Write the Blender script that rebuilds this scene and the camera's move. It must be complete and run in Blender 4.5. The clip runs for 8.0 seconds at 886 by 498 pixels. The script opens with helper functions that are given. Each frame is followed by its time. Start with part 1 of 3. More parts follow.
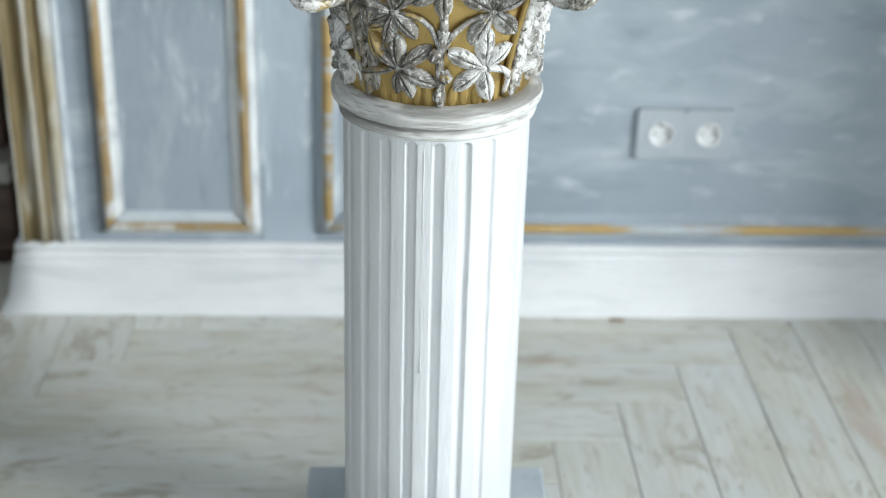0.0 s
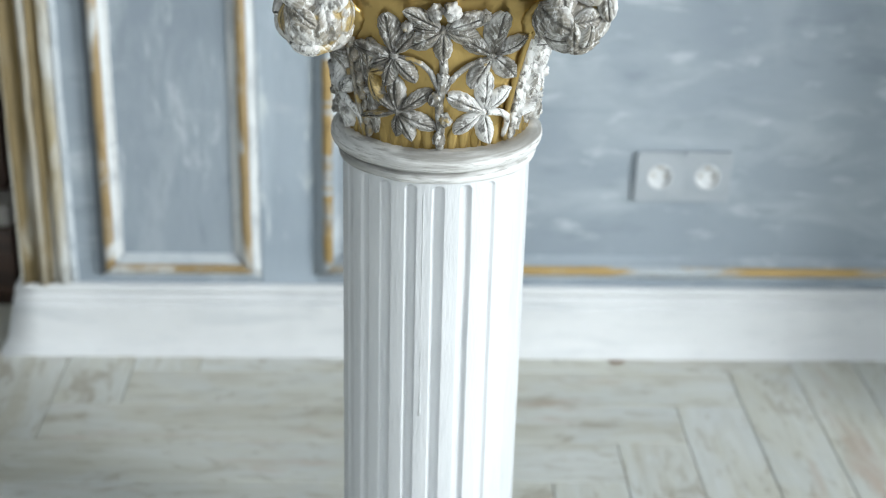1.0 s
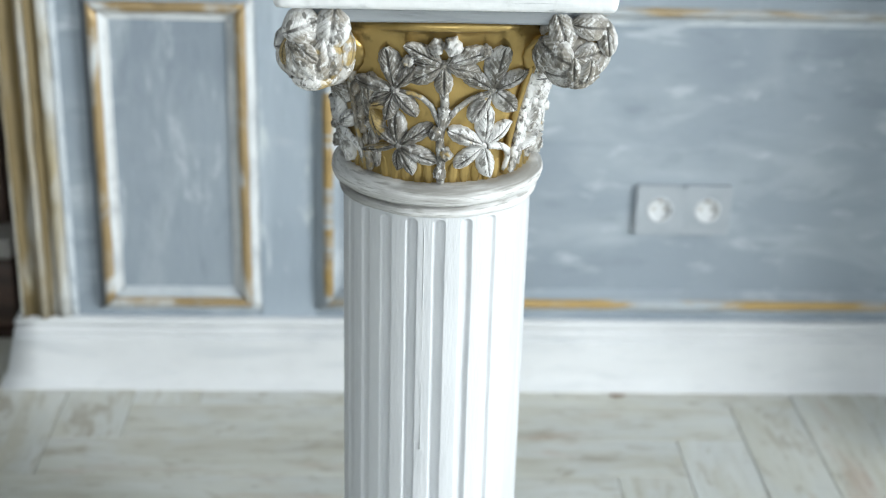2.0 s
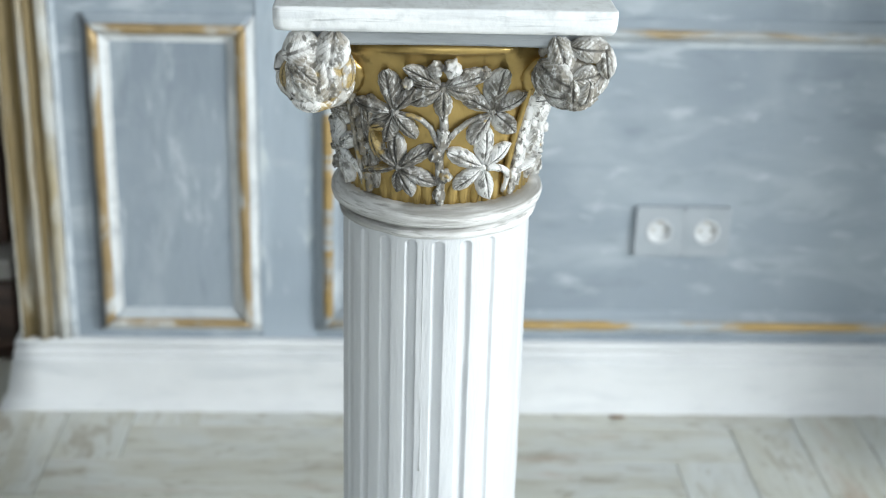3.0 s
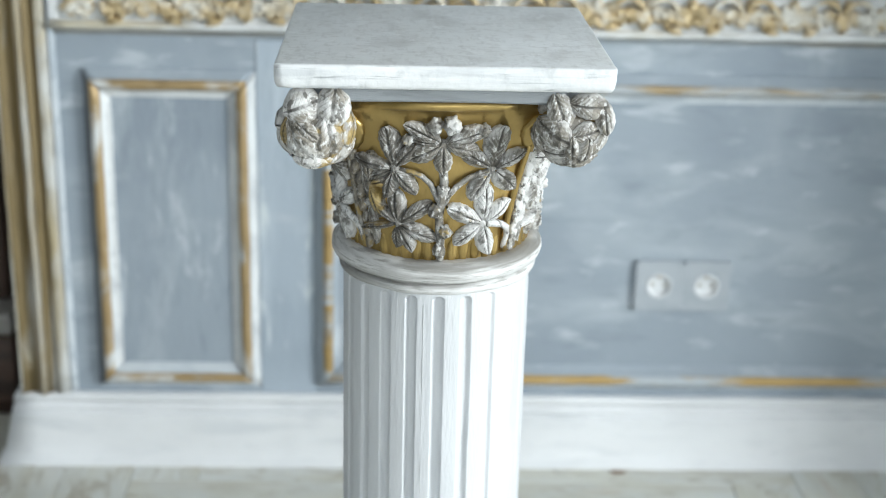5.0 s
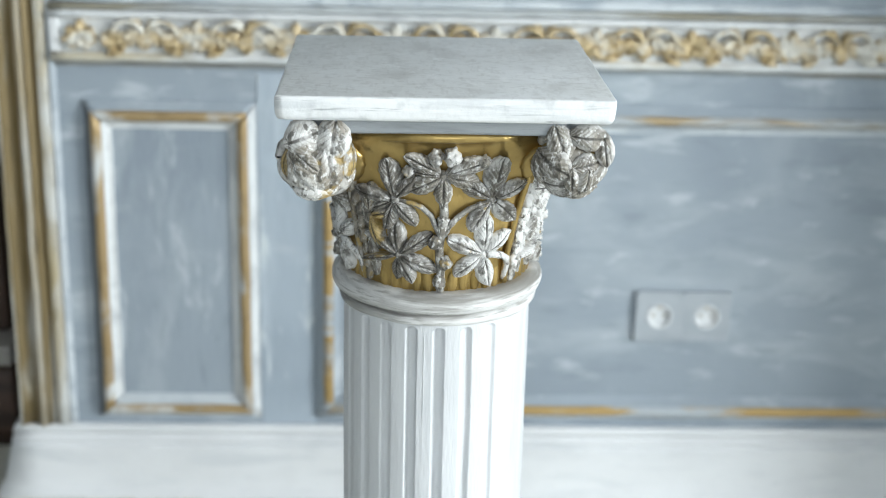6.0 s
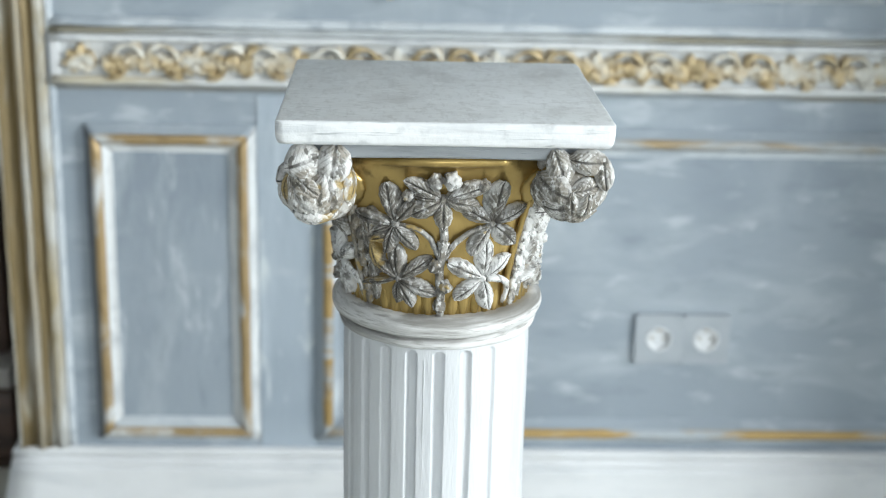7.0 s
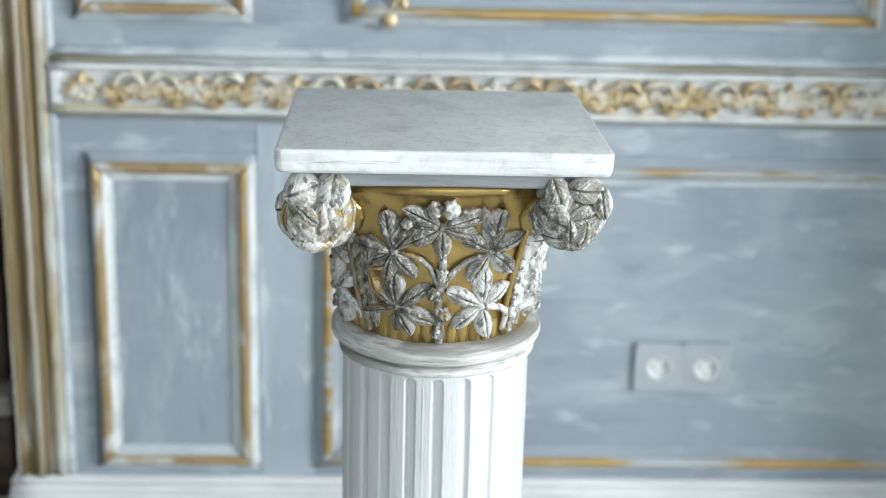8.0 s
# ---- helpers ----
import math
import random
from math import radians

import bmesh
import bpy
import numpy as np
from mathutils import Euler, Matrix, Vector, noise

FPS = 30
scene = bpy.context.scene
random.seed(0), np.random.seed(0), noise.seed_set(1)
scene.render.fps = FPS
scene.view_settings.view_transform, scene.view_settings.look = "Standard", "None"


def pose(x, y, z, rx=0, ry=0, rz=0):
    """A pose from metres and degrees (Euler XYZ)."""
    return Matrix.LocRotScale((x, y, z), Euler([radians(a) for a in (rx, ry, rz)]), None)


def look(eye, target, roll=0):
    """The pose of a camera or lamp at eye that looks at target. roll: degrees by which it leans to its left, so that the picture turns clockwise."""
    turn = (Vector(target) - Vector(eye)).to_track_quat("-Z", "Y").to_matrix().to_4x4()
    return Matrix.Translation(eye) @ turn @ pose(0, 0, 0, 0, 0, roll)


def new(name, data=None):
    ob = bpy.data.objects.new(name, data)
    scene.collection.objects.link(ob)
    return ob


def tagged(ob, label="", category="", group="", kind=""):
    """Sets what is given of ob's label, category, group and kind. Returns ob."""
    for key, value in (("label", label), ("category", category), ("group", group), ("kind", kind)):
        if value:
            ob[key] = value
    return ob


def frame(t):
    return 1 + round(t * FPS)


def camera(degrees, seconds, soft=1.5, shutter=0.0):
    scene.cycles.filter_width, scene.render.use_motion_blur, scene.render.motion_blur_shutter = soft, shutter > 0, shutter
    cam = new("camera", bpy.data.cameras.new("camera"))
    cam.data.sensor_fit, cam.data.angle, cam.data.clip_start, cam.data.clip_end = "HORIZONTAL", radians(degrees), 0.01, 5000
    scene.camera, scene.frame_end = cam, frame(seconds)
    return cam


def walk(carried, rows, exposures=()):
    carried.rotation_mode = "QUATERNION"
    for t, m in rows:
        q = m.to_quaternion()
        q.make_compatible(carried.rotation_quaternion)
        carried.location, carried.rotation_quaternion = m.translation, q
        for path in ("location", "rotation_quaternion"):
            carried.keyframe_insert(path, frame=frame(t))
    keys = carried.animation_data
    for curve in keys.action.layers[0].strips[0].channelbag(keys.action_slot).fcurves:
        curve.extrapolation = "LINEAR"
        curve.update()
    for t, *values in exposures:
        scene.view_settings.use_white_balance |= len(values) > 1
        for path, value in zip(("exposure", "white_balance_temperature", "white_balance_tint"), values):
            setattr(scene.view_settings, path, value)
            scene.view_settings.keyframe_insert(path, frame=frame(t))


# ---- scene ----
cam = camera(34.1, 8.0, soft=1.0)
PATH = [
    (0, (-0.047, -1.387, 1.115), (0.029, 0.415, 0.251), 1.5),
    (0.5, (-0.047, -1.388, 1.115), (0.029, 0.425, 0.275), 1.5),
    (1, (-0.047, -1.389, 1.117), (0.029, 0.437, 0.305), 1.5),
    (1.5, (-0.048, -1.389, 1.118), (0.028, 0.447, 0.33), 1.5),
    (3, (-0.047, -1.392, 1.12), (0.028, 0.463, 0.376), 1.5),
    (3.5, (-0.047, -1.393, 1.122), (0.028, 0.468, 0.393), 1.5),
    (4, (-0.047, -1.395, 1.123), (0.027, 0.473, 0.413), 1.5),
    (4.5, (-0.047, -1.394, 1.123), (0.027, 0.48, 0.43), 1.5),
    (6, (-0.047, -1.395, 1.125), (0.026, 0.499, 0.489), 1.4),
    (6.5, (-0.045, -1.399, 1.126), (0.026, 0.502, 0.507), 1.4),
    (7, (-0.048, -1.397, 1.128), (0.026, 0.507, 0.52), 1.4),
    (7.5, (-0.047, -1.397, 1.128), (0.026, 0.513, 0.54), 1.5),
    (8, (-0.046, -1.399, 1.129), (0.026, 0.516, 0.558), 1.4),
]
walk(cam, [(t, look(eye, target, roll)) for t, eye, target, roll in PATH])

# the lens is focused on the pedestal, so that the wall behind goes soft
cam.data.dof.use_dof = True
cam.data.dof.focus_distance = 1.325
cam.data.dof.aperture_fstop = 4.0

# ---- light ----
W = 0.72                      # face of the panelled wall
EAST, WEST, SOUTH, FAR, HIGH = 3.6, -3.0, -4.2, 3.0, 3.1
END = 1.12                    # where an unseen pier, added to dim the wall's right side, stands out
world = bpy.data.worlds.new("overcast")
scene.world = world
world.use_nodes = True
sky = world.node_tree.nodes.new("ShaderNodeTexSky")
sky.sky_type = "NISHITA"
sky.sun_disc = False
sky.sun_elevation, sky.sun_rotation = radians(40), radians(90)
world.node_tree.links.new(sky.outputs[0], world.node_tree.nodes["Background"].inputs[0])
world.node_tree.nodes["Background"].inputs[1].default_value = 0.10


def window_light(name, eye, target, wide, high, watts, colour):
    lamp = bpy.data.lights.new(name, "AREA")
    lamp.shape, lamp.size, lamp.size_y, lamp.energy, lamp.color = "RECTANGLE", wide, high, watts, colour
    ob = new(name, lamp)
    ob.matrix_world = look(eye, target)
    return ob


DAY = (0.908, 0.97, 0.992)
window_light("skylight_east", (EAST + 0.02, -2.2, 1.7), (0, -2.2, 1.7), 1.5, 2.0, 242, DAY)
window_light("skylight_south", (0.25, SOUTH - 0.02, 1.6), (0.25, 0, 1.6), 1.9, 2.1, 42, DAY)
scene.view_settings.exposure = 0.0


# ---- materials ----
class Paint:
    """A small builder for layered procedural paint."""

    def __init__(self, name, base, rough=0.6, metal=0.0):
        self.mat = bpy.data.materials.new(name)
        self.mat.use_nodes = True
        self.n, self.l = self.mat.node_tree.nodes, self.mat.node_tree.links
        self.bsdf = self.n["Principled BSDF"]
        self.bsdf.inputs["Roughness"].default_value = rough
        self.bsdf.inputs["Metallic"].default_value = metal
        tex, info, add = self.n.new("ShaderNodeTexCoord"), self.n.new("ShaderNodeObjectInfo"), self.n.new("ShaderNodeVectorMath")
        mul = self.n.new("ShaderNodeVectorMath")
        mul.operation = "SCALE"
        mul.inputs[0].default_value = (7.3, 3.1, 5.7)
        self.l.new(info.outputs["Random"], mul.inputs["Scale"])
        self.l.new(tex.outputs["Object"], add.inputs[0])
        self.l.new(mul.outputs[0], add.inputs[1])
        self.where, self.random = add.outputs[0], info.outputs["Random"]
        rgb = self.n.new("ShaderNodeRGB")
        rgb.outputs[0].default_value = (*base, 1)
        self.colour = rgb.outputs[0]
        self.height = None

    def noise(self, scale, stretch=(1, 1, 1), detail=4.0, rough=0.55, warp=0.0):
        m, t = self.n.new("ShaderNodeMapping"), self.n.new("ShaderNodeTexNoise")
        m.inputs["Scale"].default_value = stretch
        t.inputs["Scale"].default_value, t.inputs["Detail"].default_value, t.inputs["Roughness"].default_value = scale, detail, rough
        t.inputs["Distortion"].default_value = warp
        self.l.new(self.where, m.inputs["Vector"])
        self.l.new(m.outputs[0], t.inputs["Vector"])
        return t.outputs[0]

    def ramp(self, value, low, high, to=1.0):
        r = self.n.new("ShaderNodeMapRange")
        r.interpolation_type = "SMOOTHSTEP"
        for k, v in (("From Min", low), ("From Max", high), ("To Max", to)):
            r.inputs[k].default_value = v
        self.l.new(value, r.inputs["Value"])
        return r.outputs[0]

    def times(self, a, b):
        m = self.n.new("ShaderNodeMath")
        m.operation = "MULTIPLY"
        self.l.new(a, m.inputs[0])
        self.l.new(b, m.inputs[1])
        return m.outputs[0]

    def over(self, mask, colour):
        m = self.n.new("ShaderNodeMix")
        m.data_type = "RGBA"
        self.l.new(mask, m.inputs["Factor"])
        self.l.new(self.colour, m.inputs["A"])
        m.inputs["B"].default_value = (*colour, 1)
        self.colour = m.outputs["Result"]
        return self

    def layer(self, colour, scale, low, high, stretch=(1, 1, 1), amount=1.0, detail=4.0, warp=0.0, bump=0.0):
        mask = self.ramp(self.noise(scale, stretch, detail, warp=warp), low, high, amount)
        self.over(mask, colour)
        if bump:
            self.relief(mask, bump)
        return self

    def relief(self, value, metres):
        b = self.n.new("ShaderNodeBump")
        b.inputs["Distance"].default_value = metres
        b.inputs["Strength"].default_value = 1.0
        self.l.new(value, b.inputs["Height"])
        if self.height is not None:
            self.l.new(self.height, b.inputs["Normal"])
        self.height = b.outputs[0]
        return self

    def gloss(self, mask, metal, rough0, rough1):
        for key, low, high in (("Metallic", 0.0, metal), ("Roughness", rough0, rough1)):
            r = self.n.new("ShaderNodeMapRange")
            r.inputs["To Min"].default_value, r.inputs["To Max"].default_value = low, high
            self.l.new(mask, r.inputs["Value"])
            self.l.new(r.outputs[0], self.bsdf.inputs[key])
        return self

    def done(self):
        self.l.new(self.colour, self.bsdf.inputs["Base Color"])
        if self.height is not None:
            self.l.new(self.height, self.bsdf.inputs["Normal"])
        return self.mat


def wall_paint(name, along, pale=1.0):
    """Blue-grey chalk paint brushed along one way, with dry white strokes."""
    def tint(*c):
        return tuple(min(0.8, v * pale) for v in c)

    s = {"x": (1.2, 1, 3.6), "z": (4.2, 1, 1.2)}[along]
    cross = (s[2], 1, s[0])
    p = Paint(name, tint(0.325, 0.375, 0.425), 0.62)
    p.layer(tint(0.235, 0.28, 0.33), 2.4, 0.42, 0.70, (1, 1, 1), 0.75, 3, 0.4)
    p.layer(tint(0.46, 0.51, 0.55), 3.4, 0.46, 0.70, s, 0.75, 5, 0.5)
    p.layer(tint(0.55, 0.595, 0.63), 2.2, 0.54, 0.76, cross, 0.4, 5, 0.5)
    p.layer(tint(0.58, 0.625, 0.66), 9.0, 0.56, 0.70, s, 0.6, 8, 0.4)
    p.layer(tint(0.24, 0.285, 0.33), 8.0, 0.54, 0.74, s, 0.6, 7, 0.4)
    p.layer(tint(0.66, 0.70, 0.73), 5.0, 0.62, 0.80, cross, 0.25, 6, 0.4)
    p.relief(p.noise(22, s, 6), 0.0012)
    return p.done()


def white_paint(name, base, wash, amount, stretch=(1, 1, 1), scale=18.0, rough=0.5, low=0.5):
    p = Paint(name, base, rough)
    p.layer(tuple(c * 0.86 for c in base), 5.0, 0.42, 0.72, (1, 1, 1), 0.7, 3)
    p.layer(wash, scale, low, low + 0.25, stretch, amount, 7, 0.5)
    p.layer(wash, scale * 6, low + 0.08, low + 0.25, stretch, amount * 0.7, 4)
    p.relief(p.noise(60, stretch, 5), 0.0007)
    return p.done()


def worn_gilt(name, cover, low, gold=(0.46, 0.30, 0.125), stretch=(1, 1, 1), scale=9.0, under=(0.66, 0.675, 0.67), soft=0.12, metal=0.45):
    """White-painted moulding on which old gold shows in patches."""
    p = Paint(name, under, 0.5)
    p.layer(tuple(c * 0.72 for c in under), 20, 0.45, 0.75, (1, 1, 1), 0.7, 5)
    mask = p.ramp(p.noise(scale, stretch, 7, warp=0.7), low, low + soft, cover)
    p.over(mask, gold)
    p.layer(tuple(c * 0.45 for c in gold), 26, 0.48, 0.75, stretch, 0.5, 6)
    p.layer((0.70, 0.66, 0.54), 17, 0.64, 0.74, stretch, 0.55, 6)
    p.gloss(mask, metal, 0.55, 0.38)
    p.relief(mask, 0.0006)
    p.relief(p.noise(70), 0.0010)
    return p.done()


BLUE_X, BLUE_Z = wall_paint("blue_paint_brushed_across", "x"), wall_paint("blue_paint_brushed_upright", "z")
BLUE_PALE = wall_paint("pale_blue_paint_brushed_upright", "z", 1.30)
SKIRT = white_paint("skirting_white", (0.81, 0.82, 0.83), (0.62, 0.645, 0.665), 0.6, (1, 1, 6), 5, 0.5, 0.50)
SHAFT = white_paint("shaft_white", (0.70, 0.715, 0.735), (0.55, 0.575, 0.595), 0.5, (7, 7, 1), 9, 0.42, 0.52)
# the plinth's blue-grey includes the column's shadow on it
PLINTH_SHADE = white_paint("plinth_shade", (0.52, 0.57, 0.61), (0.34, 0.39, 0.43), 0.7, (1, 1, 3), 8, 0.5, 0.46)
RING = white_paint("ring_white", (0.75, 0.745, 0.735), (0.25, 0.24, 0.22), 0.95, (1, 1, 12), 6, 0.5, 0.43)
ROOM = white_paint("room_paint", (0.25, 0.275, 0.30), (0.33, 0.36, 0.39), 0.5, (1, 1, 1), 3)
CEILING = white_paint("ceiling_white", (0.52, 0.52, 0.51), (0.42, 0.42, 0.41), 0.5, (1, 1, 1), 3)
GILT_X = worn_gilt("gilt_across", 0.95, 0.345, (0.43, 0.295, 0.135), stretch=(0.9, 1, 2), soft=0.16)
GILT_Z = worn_gilt("gilt_upright", 0.95, 0.365, (0.43, 0.295, 0.135), stretch=(2, 1, 0.9), soft=0.16)
GILT_FADED = worn_gilt("gilt_faded", 0.9, 0.40, (0.44, 0.32, 0.17), (0.6, 1, 3), 8, (0.44, 0.47, 0.49), 0.16)
GILT_BLUE = worn_gilt("gilt_on_blue", 1.0, 0.40, (0.50, 0.34, 0.14), (0.55, 1, 2.5), 8, (0.46, 0.50, 0.53))
WASH = white_paint("blue_white_wash", (0.60, 0.64, 0.67), (0.33, 0.38, 0.43), 0.85, (1, 1, 1), 6, 0.55, 0.45)
# slate for left-hand slopes: dark paint that also carries their shadow
SHADE_SLATE = white_paint("shaded_slate_paint", (0.13, 0.145, 0.165), (0.21, 0.235, 0.26), 0.7, (3, 1, 1), 6, 0.55, 0.48)
BLUISH = white_paint("blue_wash", (0.36, 0.41, 0.46), (0.62, 0.66, 0.69), 0.8, (1, 1, 1), 5, 0.55, 0.52)
GILT_POST = worn_gilt("gilt_post", 0.97, 0.28, (0.22, 0.16, 0.07), (6, 1, 0.6), 5, (0.46, 0.46, 0.43), 0.2, 0.35)
GILT_CARVING = worn_gilt("gilt_carving", 0.92, 0.375, (0.58, 0.45, 0.25), (1, 1, 1), 22, (0.74, 0.72, 0.66), 0.2, 0.6)
TAN = worn_gilt("tan_wash", 0.95, 0.34, (0.37, 0.30, 0.19), (3, 1, 0.6), 6, (0.52, 0.51, 0.47), 0.3, 0.15)
CREAM = worn_gilt("cream_wash", 0.9, 0.38, (0.42, 0.335, 0.18), (3, 1, 0.8), 7, (0.60, 0.61, 0.60), 0.3, 0.15)
# the cap's olive also paints in the shadow groove over the bead
OLIVE = worn_gilt("olive_shadow_edge", 0.95, 0.38, (0.27, 0.25, 0.19), (0.6, 1, 3), 5, (0.52, 0.55, 0.56), 0.25, 0.1)
# the ledge's dull tone includes the shadow under the rail
LEDGE = worn_gilt("ledge_shade_wash", 0.9, 0.36, (0.30, 0.28, 0.235), (0.5, 1, 3), 4, (0.36, 0.40, 0.43), 0.3, 0.1)
CREAM_RAIL = worn_gilt("cream_rail", 0.75, 0.45, (0.55, 0.47, 0.30), (0.4, 1, 2), 5, (0.71, 0.725, 0.73), 0.14, 0.1)
RAIL = white_paint("rail_white", (0.73, 0.745, 0.75), (0.46, 0.48, 0.50), 0.75, (1, 1, 1), 14, 0.5, 0.46)


def make_gold():
    p = Paint("gold_paint", (0.45, 0.315, 0.115), 0.29, 0.75)
    p.layer((0.22, 0.145, 0.04), 14, 0.48, 0.75, (1, 1, 1), 0.8, 5)
    p.layer((0.62, 0.56, 0.42), 26, 0.66, 0.82, (1, 1, 0.5), 0.7, 6)
    p.layer((0.10, 0.07, 0.025), 60, 0.58, 0.72, (1, 1, 0.4), 0.6, 5)
    p.relief(p.noise(38, (1, 1, 0.6), 5), 0.0022)
    return p.done()


def make_leaf(name, low, dark, brush, gold=0.63, veins=0.5):
    """Dark casting brushed over with silver-white, darker along midrib and veins, paler on crests and rims."""
    p = Paint(name, dark, 0.36)
    p.layer(tuple(c * 1.7 for c in dark), 45, 0.36, 0.60, (1, 1, 1), 0.9, 5)

    def sums(kind, a, b):
        m = p.n.new("ShaderNodeMath")
        m.operation = kind
        for k, v in enumerate((a, b)):
            if v is None:
                continue
            if isinstance(v, float):
                m.inputs[k].default_value = v
            else:
                p.l.new(v, m.inputs[k])
        return m.outputs[0]

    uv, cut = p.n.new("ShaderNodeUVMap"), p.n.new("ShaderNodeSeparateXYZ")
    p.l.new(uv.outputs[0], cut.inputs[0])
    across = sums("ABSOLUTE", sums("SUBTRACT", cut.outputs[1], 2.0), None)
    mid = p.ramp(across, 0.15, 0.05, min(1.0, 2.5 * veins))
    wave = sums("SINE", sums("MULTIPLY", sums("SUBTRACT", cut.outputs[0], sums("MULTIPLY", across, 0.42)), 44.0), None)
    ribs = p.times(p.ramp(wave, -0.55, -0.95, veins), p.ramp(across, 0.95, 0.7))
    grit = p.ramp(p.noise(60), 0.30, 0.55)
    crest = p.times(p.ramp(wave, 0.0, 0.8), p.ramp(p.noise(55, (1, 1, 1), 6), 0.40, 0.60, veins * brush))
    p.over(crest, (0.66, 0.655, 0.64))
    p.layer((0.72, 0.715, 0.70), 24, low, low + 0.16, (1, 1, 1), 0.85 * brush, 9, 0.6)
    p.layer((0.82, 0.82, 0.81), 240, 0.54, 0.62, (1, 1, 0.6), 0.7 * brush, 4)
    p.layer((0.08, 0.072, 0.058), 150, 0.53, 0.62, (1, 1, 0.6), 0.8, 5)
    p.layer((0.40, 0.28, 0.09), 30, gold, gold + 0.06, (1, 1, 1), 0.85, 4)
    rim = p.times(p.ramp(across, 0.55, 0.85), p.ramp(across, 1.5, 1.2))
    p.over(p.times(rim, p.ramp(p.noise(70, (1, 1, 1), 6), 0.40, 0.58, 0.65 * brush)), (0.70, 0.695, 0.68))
    p.over(p.times(mid, grit), (0.045, 0.04, 0.033))
    p.over(p.times(ribs, grit), (0.11, 0.10, 0.085))
    p.relief(p.noise(110, (1, 1, 1), 4), 0.0016)
    p.relief(p.noise(380, (1, 1, 1), 3), 0.0012)
    return p.done()


def make_plank():
    p = Paint("whitewashed_plank", (0.64, 0.64, 0.575), 0.5)
    p.layer((0.71, 0.725, 0.70), 3.0, 0.42, 0.66, (0.8, 4, 1), 0.9, 5, 0.5)
    p.layer((0.55, 0.53, 0.445), 4.0, 0.44, 0.70, (0.6, 4, 1), 0.9, 8, 0.9)
    p.layer((0.63, 0.65, 0.63), 7.0, 0.44, 0.66, (1, 1.6, 1), 0.6, 8, 0.6)
    p.layer((0.37, 0.33, 0.25), 10.0, 0.57, 0.70, (0.9, 1.8, 1), 0.75, 9, 0.9)
    p.layer((0.44, 0.41, 0.33), 30.0, 0.54, 0.68, (0.6, 2.2, 1), 0.6, 8, 0.6)
    p.layer((0.50, 0.36, 0.27), 3.6, 0.58, 0.72, (0.6, 2.5, 1), 0.65, 8, 0.8)
    p.layer((0.22, 0.20, 0.165), 17.0, 0.68, 0.77, (1, 1.3, 1), 0.65, 5, 0.6)
    p.layer((0.72, 0.735, 0.72), 24.0, 0.58, 0.72, (0.5, 2.2, 1), 0.5, 6, 0.4)
    p.relief(p.noise(18, (0.4, 6, 1), 6), 0.0015)
    return p.done()


def plain(name, colour, rough, dark, scale=12.0, metal=0.0, stretch=(1, 1, 1)):
    p = Paint(name, colour, rough, metal)
    p.layer(dark, scale, 0.4, 0.7, stretch, 0.8, 5)
    p.relief(p.noise(scale * 4, stretch), 0.0006)
    return p.done()


DRIP = plain("grey_paint", (0.66, 0.675, 0.685), 0.5, (0.56, 0.58, 0.59), 30)
GOLD = make_gold()
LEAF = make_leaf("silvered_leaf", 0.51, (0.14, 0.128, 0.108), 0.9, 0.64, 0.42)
# left leaves darker, right ones whiter: uneven brushing plus painted shade and light
LEAF_SHADED = make_leaf("shaded_leaf", 0.55, (0.115, 0.105, 0.09), 0.7, 0.64, 0.5)
LEAF_WHITE_LIT = make_leaf("whitened_lit_leaf", 0.37, (0.27, 0.255, 0.23), 1.2, 0.66, 0.45)
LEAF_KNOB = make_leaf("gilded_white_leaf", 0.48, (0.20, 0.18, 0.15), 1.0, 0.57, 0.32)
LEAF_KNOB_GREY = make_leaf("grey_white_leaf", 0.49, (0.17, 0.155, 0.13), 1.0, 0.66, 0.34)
LEAF_GILT_SHADED = make_leaf("gilded_shaded_leaf", 0.56, (0.13, 0.11, 0.08), 0.4, 0.50)
PLANK = make_plank()
DIRT = plain("joint_dirt", (0.40, 0.38, 0.33), 0.9, (0.10, 0.09, 0.08))
SOCKET = plain("socket_plastic", (0.43, 0.465, 0.50), 0.35, (0.34, 0.38, 0.42), 14)
CUP = plain("socket_cup_plastic", (0.74, 0.75, 0.76), 0.25, (0.62, 0.64, 0.66), 20)
BRASS = plain("contact_metal", (0.5, 0.45, 0.36), 0.35, (0.35, 0.3, 0.25), 30, 0.9)
BROWN = plain("dark_walnut", (0.07, 0.04, 0.028), 0.45, (0.03, 0.018, 0.013), 6, 0, (1, 1, 6))
FLECK = plain("brown_fleck", (0.22, 0.12, 0.06), 0.6, (0.12, 0.07, 0.04), 60)
GREYWOOD = plain("grey_wood", (0.33, 0.31, 0.28), 0.5, (0.24, 0.22, 0.2), 8, 0, (1, 1, 5))


# ---- mesh helpers ----
def mesh_of(name, bm, material, smooth=True):
    bmesh.ops.recalc_face_normals(bm, faces=bm.faces)
    me = bpy.data.meshes.new(name)
    bm.to_mesh(me)
    bm.free()
    me.materials.append(material)
    me.polygons.foreach_set("use_smooth", [smooth] * len(me.polygons))
    return me


def part(name, bm, material, parent=None, label="", smooth=True):
    ob = new(name, mesh_of(name, bm, material, smooth))
    ob.parent = parent
    return tagged(ob, label)


def thing(name, at, label, category, group="", kind=""):
    ob = new(name)
    ob.location = at
    ob.empty_display_size = 0.05
    return tagged(ob, label, category, group, kind)


def grid_faces(bm, rows, wrap=False):
    for a, b in zip(rows, rows[1:]):
        n = len(a)
        for i in range(n if wrap else n - 1):
            j = (i + 1) % n
            bm.faces.new((a[i], a[j], b[j], b[i]))


